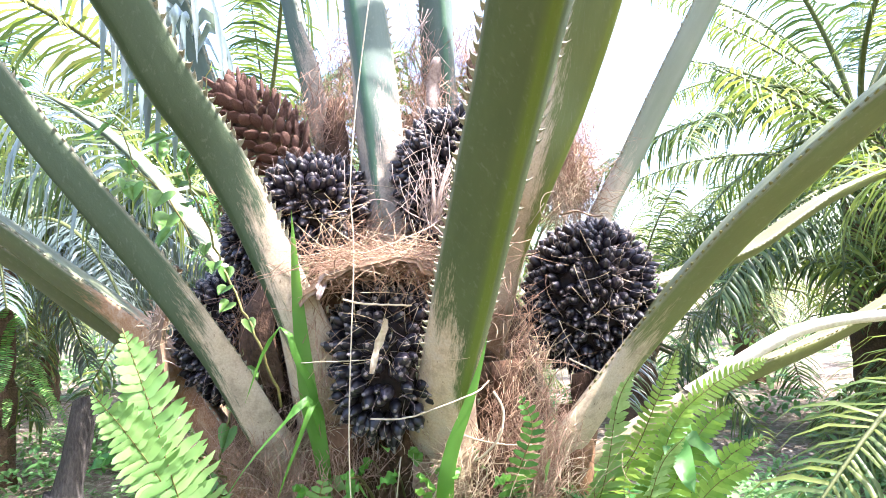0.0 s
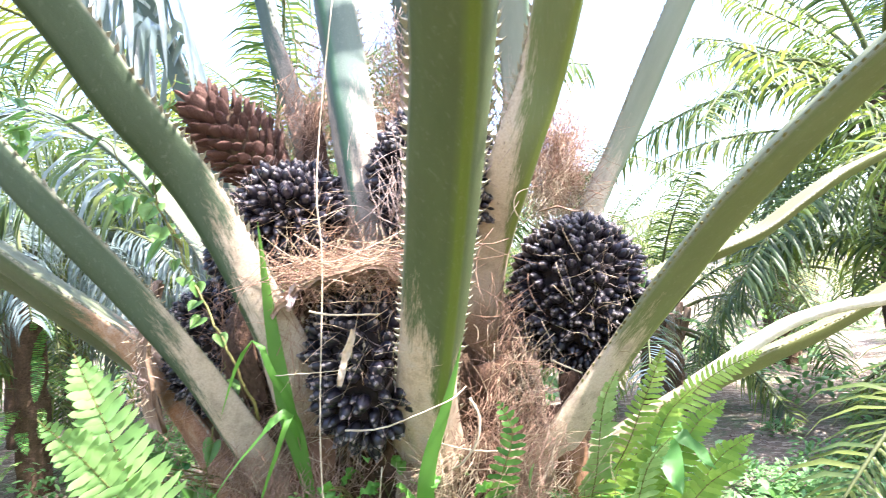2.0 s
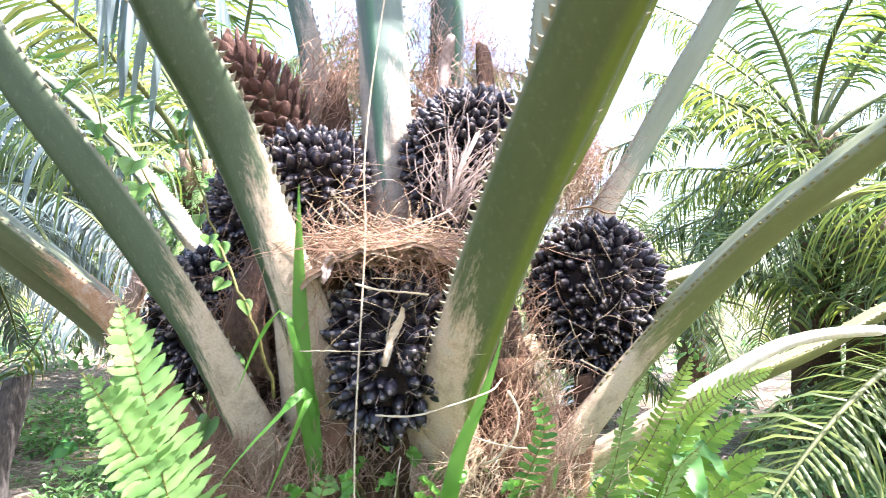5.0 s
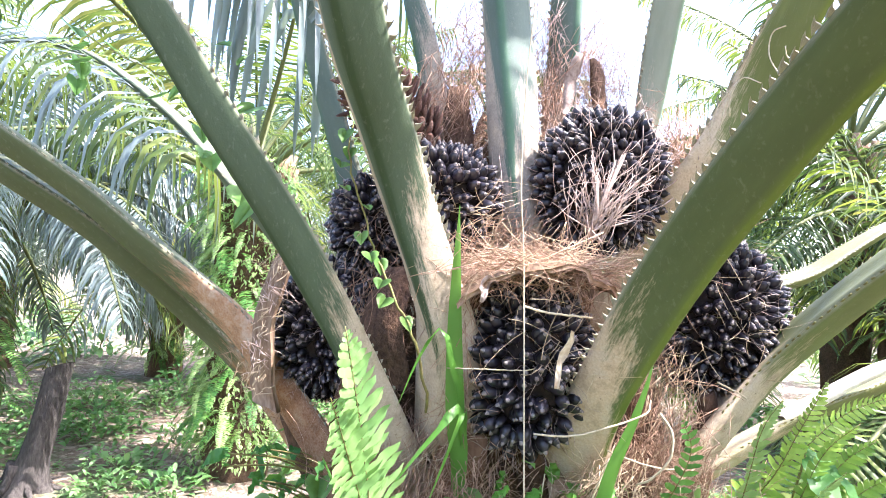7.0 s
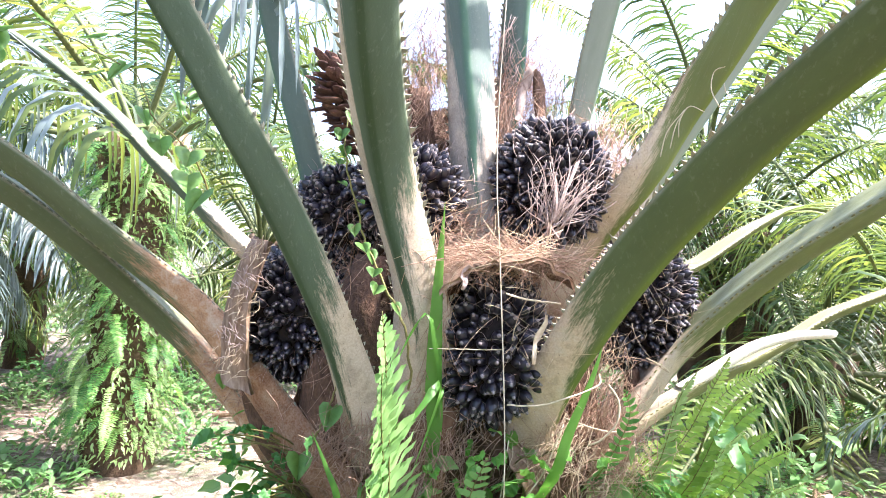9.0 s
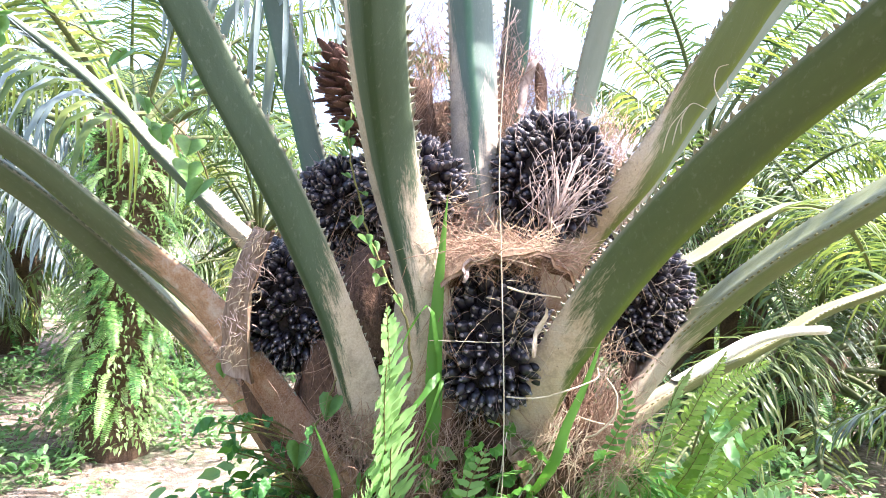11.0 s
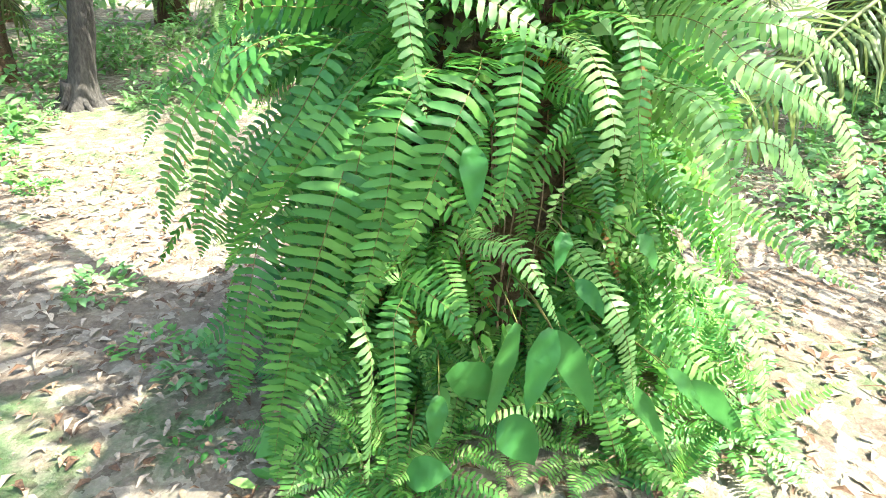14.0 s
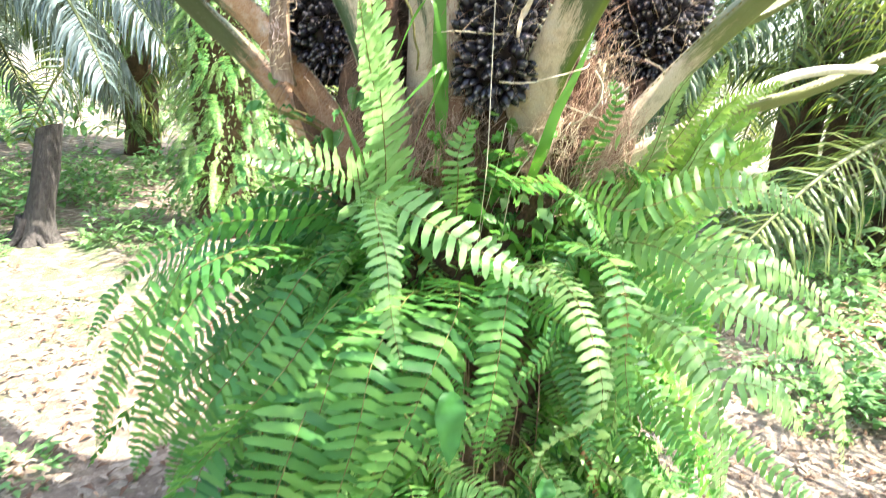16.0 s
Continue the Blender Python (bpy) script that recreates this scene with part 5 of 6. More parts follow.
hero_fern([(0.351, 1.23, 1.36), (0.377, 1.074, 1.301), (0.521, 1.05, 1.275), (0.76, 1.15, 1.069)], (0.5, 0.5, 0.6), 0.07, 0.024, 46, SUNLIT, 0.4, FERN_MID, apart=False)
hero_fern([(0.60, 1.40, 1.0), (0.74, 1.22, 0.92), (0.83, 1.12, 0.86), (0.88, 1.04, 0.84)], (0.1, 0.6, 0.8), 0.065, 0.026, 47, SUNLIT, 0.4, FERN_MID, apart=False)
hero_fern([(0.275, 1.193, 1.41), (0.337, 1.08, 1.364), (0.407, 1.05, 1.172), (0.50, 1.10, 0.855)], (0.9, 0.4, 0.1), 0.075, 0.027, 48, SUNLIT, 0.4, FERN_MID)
hero_fern([(0.50, 1.25, 0.80), (0.60, 1.12, 0.72), (0.66, 1.05, 0.55), (0.70, 1.02, 0.32)], (0.8, 0.5, 0.1), 0.07, 0.026, 49, SUNLIT, 0.4, FERN_PALE_SUNLIT, apart=False)
# small ones among the leaf bases
hero_fern([(-0.128, 1.20, 1.74), (-0.074, 1.05, 1.764), (-0.028, 0.991, 1.71), (0.003, 0.993, 1.626)], (0.8, 0.3, -0.5), 0.055, 0.022, 50, "stubby fern frond curving down at the crown")
hero_fern([(-0.22, 1.40, 1.60), (-0.25, 1.27, 1.74), (-0.255, 1.26, 1.80), (-0.232, 1.235, 1.885)], (1, 0.1, 0.1), 0.05, 0.020, 15, ONE, 0.2, FERN_MID, False, apart=False)
hero_fern([(0.14, 1.55, 1.66), (0.13, 1.40, 1.80), (0.165, 1.36, 1.92), (0.14, 1.35, 1.99)], (1, 0.1, 0.2), 0.043, 0.018, 5, ONE, 0.25, FERN, False, apart=False)
hero_fern([(0.02, 1.56, 1.55), (0.06, 1.36, 1.68), (0.10, 1.30, 1.66), (0.16, 1.26, 1.57)], (0.7, 0.6, 0.3), 0.055, 0.020, 6, ONE, 0.5, FERN, False, apart=False)
hero_fern([(0.30, 1.68, 1.60), (0.40, 1.50, 1.80), (0.46, 1.45, 1.95), (0.50, 1.42, 2.06)], (0.9, 0.2, -0.3), 0.055, 0.0150, 7, ONE, 0.4, FERN_YELLOW, False, apart=False)
hero_fern([(0.34, 1.72, 1.62), (0.52, 1.58, 1.84), (0.64, 1.55, 1.96), (0.76, 1.52, 2.02)], (0.6, 0.2, -0.8), 0.055, 0.0155, 8, ONE, 0.4, FERN_YELLOW, False, apart=False)
for k, (x, y, lift, lean) in enumerate(((0.34, 1.50, 0.40, 0.06), (0.42, 1.46, 0.36, 0.12), (0.48, 1.50, 0.32, 0.14), (0.38, 1.40, 0.28, 0.08), (0.46, 1.42, 0.22, 0.16), (0.54, 1.52, 0.24, 0.14), (0.42, 1.36, 0.16, 0.18))):
    hero_fern([(x - 0.06, y + 0.16, 1.50), (x, y, 1.58 + 0.4 * lift), (x + 0.5 * lean, y - 0.05, 1.60 + 0.85 * lift), (x + lean, y - 0.08, 1.62 + lift)], (0.7, 0.5 - 0.3 * (k % 3), -0.6 + 0.3 * (k % 2)), 0.056, 0.0150, 60 + k, "upright bright green fern frond at the crown", 0.5, FERN_YELLOW if k % 3 else FERN_PALE_SUNLIT, False, False, 0.98)

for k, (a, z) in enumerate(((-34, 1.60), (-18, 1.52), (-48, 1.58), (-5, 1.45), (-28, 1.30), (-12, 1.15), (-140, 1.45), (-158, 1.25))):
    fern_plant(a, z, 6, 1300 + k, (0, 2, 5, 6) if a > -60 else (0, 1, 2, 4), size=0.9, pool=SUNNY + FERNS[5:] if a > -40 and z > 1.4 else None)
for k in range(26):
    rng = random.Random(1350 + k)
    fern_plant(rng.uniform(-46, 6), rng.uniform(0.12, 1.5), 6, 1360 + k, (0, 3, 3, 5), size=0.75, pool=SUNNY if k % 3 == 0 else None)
for k in range(9):
    rng = random.Random(1390 + k)
    fern_plant(-90 + rng.choice((-1, 1)) * rng.uniform(22, 45), rng.uniform(0.10, 0.40), 5, 1400 + k, (0, 2, 3, 5), size=0.7)


for k, (a, z) in enumerate(((-152, 1.42), (-165, 1.28), (-148, 1.10), (-160, 0.92), (-140, 0.72), (-152, 0.50), (-132, 0.42), (-170, 0.70), (-144, 0.28), (-125, 0.24), (-128, 1.50), (-52, 1.55), (-40, 1.62), (-30, 0.75))):
    fern_plant(a, z, 5, 1420 + k, (0, 1, 3, 4), size=0.88 if z > 0.6 else 0.72)


for k, (a, z) in enumerate(((-108, 1.56), (-98, 1.50), (-70, 1.56), (-60, 1.62), (-120, 1.62), (-84, 1.46))):
    fern_plant(a, z, 4, 1440 + k, (3, 5, 5), size=0.5)
for k, (a, z) in enumerate(((-118, 1.60), (-110, 1.66), (-104, 1.56), (-96, 1.60), (-78, 1.56), (-70, 1.50), (-66, 1.62), (-92, 1.50))):
    creeper_clump(a, z, 2010 + k, GRASS if k % 2 else FERN_MID, 40, 0.05)


for k, (a, z) in enumerate(((-44, 1.02), (-34, 0.86), (-24, 1.10), (-38, 0.60), (-26, 0.62), (-16, 0.85), (-48, 0.46), (-30, 0.36), (-18, 0.45))):
    fern_plant(a, z, 6, 1480 + k, (0, 1, 3, 3), size=0.85)
for k in range(30):
    rg = random.Random(2100 + k)
    creeper_clump(rg.uniform(-58, -14), rg.uniform(0.2, 1.45), 2140 + k, VINE if k % 3 else GRASS, 60, 0.028)


def ground_fern(x, y, count, seed, size=0.8):
    """A tuft of fern fronds rooted in the soil."""
    rg = random.Random(seed)
    plant = thing("sword_fern", (x, y, ground_height(x, y)), "low tuft of sword fern rooted in the soil", "fern", "ferns at the foot of the palm")
    for i in range(count):
        me = rg.choice((FERNS[2], FERNS[5], FERNS[6], FERNS[0], SUNNY[2]))
        m = Matrix.Rotation(6.283 * i / count + rg.uniform(-0.4, 0.4), 4, "Z") @ Matrix.Rotation(rg.uniform(-0.5, 0.3), 4, "Y") @ Matrix.Rotation(rg.uniform(-0.6, 0.6), 4, "X") @ Matrix.Scale(size * rg.uniform(0.6, 1.15), 4)
        shared("frond", me, plant, m)


for k, (x, y) in enumerate([(0.28, 1.12), (0.48, 1.28), (0.66, 1.45), (0.42, 1.02), (0.70, 1.18), (0.86, 1.62), (0.92, 1.38), (0.58, 1.60), (-0.58, 1.16), (-0.76, 1.36), (-0.50, 1.32), (-0.86, 1.62), (0.30, 1.30), (0.78, 1.85), (-0.32, 1.30), (-0.06, 1.28), (0.12, 1.22), (-0.70, 1.22), (-0.46, 1.18)]):
    ground_fern(x, y, 9, 1450 + k, 0.8 if k < 15 else 0.55)
for k in range(22):
    rng = random.Random(1900 + k)
    creeper_clump(rng.uniform(-125, -20), rng.uniform(0.12, 0.5 if k % 2 else 0.75), 1950 + k, rng.choice((LEAF, GRASS, FERN)), 60, 0.05)


# ---- grass, broad leaves and vines at the crown ----
def leaf_thing(name, points, side, width, material, label, category, fold=0.25, shape=None, n=14, group=""):
    pts = curve_points(points, n)
    o = pts[0].copy()
    bm = bmesh.new()
    blade(bm, [p - o for p in pts], Vector(side), width, fold, 0, shape)
    me = mesh_of(name, bm, material)
    ob = new(name, me)
    ob.location = o
    return tagged(ob, label, category, group)


def grassy(u):
    return (0.45 + 1.6 * u) if u < 0.35 else max(0.02, 1.01 * (1 - ((u - 0.35) / 0.65) ** 1.8))


def lance(u):
    return max(0.02, math.sin(math.pi * u ** 0.75) ** 0.8)


GL = "long green grass blade growing between leaf bases"
for pts, side, w in [
        ([(-0.26, 1.52, 1.70), (-0.268, 1.45, 1.873), (-0.285, 1.42, 1.985), (-0.298, 1.39, 2.172), (-0.303, 1.36, 2.375)], (0.9, 0.1, -0.35), 0.038),
        ([(-0.262, 1.50, 1.72), (-0.272, 1.42, 1.986), (-0.300, 1.38, 2.075), (-0.322, 1.37, 2.146), (-0.362, 1.365, 2.098), (-0.402, 1.37, 1.995)], (0.8, 0.5, 0.2), 0.018),
        ([(-0.255, 1.50, 1.80), (-0.275, 1.40, 1.985), (-0.339, 1.36, 1.945), (-0.416, 1.34, 1.852), (-0.470, 1.34, 1.76)], (0.5, 0.6, 0.7), 0.020),
        ([(-0.255, 1.50, 1.80), (-0.267, 1.41, 1.983), (-0.310, 1.38, 1.895), (-0.349, 1.37, 1.79)], (0.7, 0.6, 0.4), 0.015),
        ([(-0.01, 1.50, 1.66), (-0.014, 1.36, 1.80), (0.002, 1.34, 1.89), (0.036, 1.335, 1.976), (0.062, 1.335, 2.051), (0.080, 1.345, 2.108)], (0.9, 0.2, -0.3), 0.034),
        ([(-0.45, 1.60, 1.55), (-0.47, 1.46, 1.73), (-0.50, 1.45, 1.81), (-0.535, 1.45, 1.885)], (0.9, 0.3, 0.2), 0.020)]:
    leaf_thing("grass_blade", pts, side, w, GRASS, GL, "grass", 0.35, grassy, 20, "grass blades at the crown")


def broad_leaf(base, tip, side, width, label="glossy broad green leaf on a thin stalk", sag=0.02, stalk=None, material=None):
    b, t = Vector(base), Vector(tip)
    ob = thing("broad_leaf", base, label, "leaf", "broad leaves at the palm")
    pts = [b.lerp(t, i / 9) - b + Vector((0, 0, -4 * sag * (i / 9) * (i / 9 - 1) - 0)) for i in range(10)]
    bm = bmesh.new()
    sd = Vector(side)
    rows = []
    for i, p in enumerate(pts):
        tt = tangent(pts, i)
        s = across(sd, tt)
        nn = tt.cross(s)
        w = 0.5 * width * lance(max(0.02, i / 9))
        rows.append([bm.verts.new(p + c * w * s + nn * (0.22 * abs(c) * w + 0.006 * math.sin(i * 1.7 + 2 * c))) for c in (-1, -0.55, 0, 0.55, 1)])
    for x, y in zip(rows, rows[1:]):
        for j in range(4):
            bm.faces.new((x[j], x[j + 1], y[j + 1], y[j]))
    part("leaf", bm, material or LEAF, ob)
    st = bmesh.new()
    foot = Vector(stalk) if stalk else b + Vector((0, 0.12, -0.14))
    tube(st, curve_points([foot - b, (foot - b) * 0.4 + Vector((0, 0, 0.02)), Vector((0, 0, 0))], 8), 0.003, 0.0018, 5)
    part("stalk", st, STALK, ob)
    return ob


broad_leaf((0.481, 1.46, 1.89), (0.475, 1.33, 1.785), (1, 0, 0.2), 0.055, "pointed broad green leaf on a thin stem", 0.0, (0.45, 1.55, 1.50))
broad_leaf((0.49, 1.47, 1.90), (0.58, 1.42, 1.80), (0.5, 0.6, 0.5), 0.045, "pointed broad green leaf on a thin stem", 0.01, (0.45, 1.55, 1.50))
for b, t, s, w in [
        ((-0.215, 0.97, 0.60), (-0.355, 0.93, 0.72), (0.6, 0.2, 0.8), 0.115), ((-0.075, 0.93, 0.845), (-0.145, 0.86, 0.63), (1, 0.1, 0.2), 0.085), ((-0.15, 1.0, 0.82), (-0.235, 0.93, 0.53), (1, 0.2, 0.1), 0.06),
        ((-0.05, 1.0, 0.79), (0.08, 0.95, 0.52), (1, 0.2, 0.3), 0.085), ((-0.355, 1.05, 0.55), (-0.378, 1.0, 0.39), (1, 0.2, 0), 0.065), ((-0.005, 1.0, 0.94), (0.07, 0.95, 0.85), (0.7, 0.2, 0.6), 0.05),
        ((-0.292, 1.0, 1.32), (-0.288, 0.96, 1.16), (1, 0.1, 0), 0.068), ((0.22, 1.06, 0.535), (0.37, 1.02, 0.30), (0.8, 0.3, 0.4), 0.06), ((-0.035, 1.02, 1.075), (-0.065, 0.98, 0.98), (1, 0.2, 0), 0.05),
        ((0.17, 1.05, 1.04), (0.225, 1.02, 0.95), (0.7, 0.4, 0.4), 0.05), ((0.40, 1.03, 0.55), (0.66, 1.05, 0.28), (0.5, 0.5, 0.6), 0.085), ((0.33, 1.04, 0.60), (0.45, 1.0, 0.45), (0.5, 0.5, 0.6), 0.05),
        ((-0.20, 0.92, 0.55), (-0.10, 0.88, 0.42), (0.6, 0.3, 0.7), 0.12), ((-0.46, 0.97, 0.30), (-0.33, 0.93, 0.36), (0.2, 0.6, 0.7), 0.10), ((-0.80, 1.20, 0.34), (-0.93, 1.17, 0.24), (0.3, 0.4, 0.8), 0.10)]:
    broad_leaf(b, t, s, w, stalk=(b[0] * 0.8 - 0.02, b[1] + 0.5, b[2] - 0.1))
rng = random.Random(61)
for i in range(26):
    x, y, z = rng.uniform(-0.80, -0.50), rng.uniform(1.42, 1.75), rng.uniform(1.66, 1.90)
    d = Vector((rng.uniform(-1, 0.6), rng.uniform(-1, 0), rng.uniform(-0.8, 0.4))).normalized() * rng.uniform(0.04, 0.075)
    broad_leaf((x, y, z), (x + d.x, y + d.y, z + d.z), (rng.uniform(-1, 1), rng.uniform(-0.4, 0.4), rng.uniform(-0.5, 1)), rng.uniform(0.014, 0.028), "small dark green leaf at the trunk", 0.01, (AXIS.x - 0.38, AXIS.y - 0.22, z - 0.15))
for i in range(30):
    x, y, z = rng.uniform(-0.30, 0.12), rng.uniform(1.36, 1.5), rng.uniform(1.62, 1.86)
    d = Vector((rng.uniform(-1, 1), rng.uniform(-0.8, 0.2), rng.uniform(-0.6, 0.7))).normalized() * rng.uniform(0.03, 0.06)
    broad_leaf((x, y, z), (x + d.x, y + d.y, z + d.z), (rng.uniform(-1, 1), rng.uniform(-0.4, 0.4), rng.uniform(-0.5, 1)), rng.uniform(0.018, 0.032), "small green creeper leaf on brown fibre", 0.005, (x * 0.8, 1.56, z - 0.12), GRASS)


def heart_leaf(bm, size):
    """A heart-shaped leaf in the xy plane, its tip at -y."""
    half = [(0, 0.0), (0.18, 0.16), (0.42, 0.14), (0.52, -0.08), (0.44, -0.36), (0.22, -0.68), (0.0, -0.95)]
    mid = [bm.verts.new((0, y * size, 0.0)) for y in (0, -0.02, -0.05, -0.2, -0.42, -0.7, -0.95)]
    for hand in (-1, 1):
        edge = [bm.verts.new((hand * x * size, y * size, 0.16 * x * size)) for x, y in half[1:-1]]
        edge = [mid[0], *edge, mid[-1]]
        for i in range(6):
            vs = []
            for v in (mid[i], mid[i + 1], edge[i + 1], edge[i]):
                if v not in vs:
                    vs.append(v)
            if len(vs) > 2:
                bm.faces.new(vs)


def heart_mesh():
    bm = bmesh.new()
    heart_leaf(bm, 1.0)
    return mesh_of("leaf", bm, VINE)


HEART = heart_mesh()


def vine(points, leaves, seed, label, size=0.05, spread=0.03, extra=(), low=0.0):
    rng = random.Random(seed)
    pts = curve_points(points, 40)
    o = pts[0].copy()
    v = thing("vine", o, label, "vine")
    st = bmesh.new()
    tube(st, [p - o + 0.004 * Vector((rng.uniform(-1, 1), rng.uniform(-1, 1), rng.uniform(-1, 1))) for p in pts], 0.0032, 0.0012, 5)
    part("stem", st, STALK, v)
    places = [pts[int((low + (1 - low) * (i + 0.5) / leaves) * 39)] + spread * Vector((rng.uniform(-1, 1), rng.uniform(-1, 0.3), rng.uniform(-1, 0.5))) for i in range(leaves)]
    for q in (*places, *[Vector(e) for e in extra]):
        s = size * rng.uniform(0.65, 1.2)
        m = Matrix.Translation(q - o) @ Matrix.Rotation(rng.uniform(-0.9, 0.9), 4, "Z") @ Matrix.Rotation(radians(rng.uniform(15, 75)), 4, "X") @ Matrix.Rotation(rng.uniform(-0.5, 0.5), 4, "Y") @ Matrix.Scale(s, 4)
        shared("leaf", HEART, v, m)
    return v


vine([(-0.34, 1.42, 1.98), (-0.369, 1.368, 2.108), (-0.42, 1.39, 2.20), (-0.46, 1.405, 2.287), (-0.48, 1.40, 2.36), (-0.512, 1.385, 2.447), (-0.50, 1.42, 2.58), (-0.485, 1.45, 2.72)], 16, 8, "green creeper with small leaves climbing a stalk", 0.030, 0.018, low=0.25)
vine([(-0.80, 2.25, 2.42), (-0.86, 2.2, 2.55), (-0.98, 2.25, 2.66), (-1.05, 2.3, 2.80), (-1.2, 2.35, 2.88), (-1.42, 2.5, 3.0), (-1.55, 2.6, 3.1), (-1.7, 2.6, 3.2)], 16, 9, "vine with heart-shaped light green leaves", 0.085, 0.09,
     [(-0.84, 2.05, 2.855), (-0.94, 2.1, 2.90), (-0.82, 2.1, 2.72), (-1.478, 2.5, 2.937), (-1.50, 2.5, 2.875), (-0.929, 2.3, 2.761)])
vine([(-0.55, 1.62, 1.75), (-0.50, 1.56, 1.88), (-0.47, 1.55, 1.99), (-0.46, 1.60, 2.10)], 3, 10, "short vine with one large heart-shaped leaf", 0.05, 0.02, [(-0.72, 1.80, 1.94)])
vine([(0.50, 1.62, 2.05), (0.52, 1.60, 2.16), (0.54, 1.61, 2.25)], 3, 12, "short creeper with light green leaves beside fruits", 0.05, 0.012)


# ---- the plantation round about ----
def far_frond(seed, rise, fall, length, leaf, mats, split=False, step=0.058, sag=0.36, wide=0.042):
    """A whole palm frond along x from the origin, for the palms round about."""
    rng = random.Random(seed)
    pts = fern_curve(length, rise, fall, 24)
    bm = bmesh.new()
    stalk = bmesh.new() if split else bm
    tube(stalk, pts, 0.045, 0.008, 5, 2)
    edge, run = [], 0.0
    for i, p in enumerate(pts):
        if i:
            run += (p - pts[i - 1]).length
        t = tangent(pts, i)
        side = Vector((0, 1, 0))
        edge.append((run, p, t, t.cross(side) * -1, side, 0.04 * (1 - 0.8 * i / 24), 0.03))
    s, k = 0.22 * length, 0
    while s < length - 0.03:
        while k < len(edge) - 2 and edge[k + 1][0] < s:
            k += 1
        run, p, t, up, side, w, h = edge[k]
        p = p.lerp(edge[k + 1][1], (s - run) / (edge[k + 1][0] - run))
        u = s / length
        size = leaf * (0.35 + 0.65 * math.sin(math.pi * min(1, u * 0.98)) ** 0.8) * rng.uniform(0.85, 1.1)
        for hand in (-1, 1):
            el = rng.choice((-0.25, 0.2, 0.5)) + rng.uniform(-0.15, 0.15)
            d = (hand * side * math.cos(el) + up * math.sin(el) + t * rng.uniform(0.3, 0.7)).normalized()
            q, line = p + hand * w * side, [p + hand * w * side]
            for i in range(3):
                d = (d + Vector((0, 0, -sag * (i + 0.4)))).normalized()
                q = q + size / 3 * d
                line.append(q)
            blade(bm, line, t, wide * rng.uniform(0.8, 1.2), 0.35, rng.randrange(2), lambda v: (0.55 + 1.4 * v) if v < 0.3 else max(0.04, 1.1 * (1 - v) ** 0.6))
        s += step * rng.uniform(0.8, 1.25)
    if split:
        return mesh_of("stalk", stalk, *mats), mesh_of("foliage", bm, *mats)
    return mesh_of("frond", bm, *mats)


FAR = {}
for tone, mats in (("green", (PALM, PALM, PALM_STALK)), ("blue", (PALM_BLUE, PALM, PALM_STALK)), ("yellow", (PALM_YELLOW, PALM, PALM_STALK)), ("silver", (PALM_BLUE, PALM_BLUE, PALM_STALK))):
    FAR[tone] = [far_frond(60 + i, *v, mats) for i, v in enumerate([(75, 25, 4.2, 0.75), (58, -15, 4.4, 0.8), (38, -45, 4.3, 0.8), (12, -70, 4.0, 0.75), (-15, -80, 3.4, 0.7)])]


def trunk_mesh(seed, height, radius):
    """A palm trunk, rough with old leaf stubs."""
    rng = random.Random(seed)
    bm = bmesh.new()
    n, sides = 22, 18
    rings = []
    for i in range(n + 1):
        z = height * i / n
        r0 = radius * (1.12 - 0.12 * min(1, z / 0.5)) * (1.0 if z < height - 0.4 else 1.1)
        rings.append([bm.verts.new(((r0 + rng.uniform(-0.03, 0.05)) * math.cos(h), (r0 + rng.uniform(-0.03, 0.05)) * math.sin(h), z - 0.08)) for h in (6.2832 * j / sides for j in range(sides))])
    for a, b in zip(rings, rings[1:]):
        for j in range(sides):
            bm.faces.new((a[j], a[(j + 1) % sides], b[(j + 1) % sides], b[j]))
    bm.faces.new(rings[-1])
    return mesh_of("trunk", bm, BARK)


def stub_mesh():
    """A cut stub of an old frond, pointing up and outwards along x."""
    bm = bmesh.new()
    pts = [Vector((0, 0, 0)), Vector((0.10, 0, 0.10)), Vector((0.20, 0, 0.28)), Vector((0.26, 0, 0.48))]
    tube(bm, pts, 0.085, 0.05, 6)
    return mesh_of("stub", bm, HUSK)


STUB = stub_mesh()
TRUNKS = {}


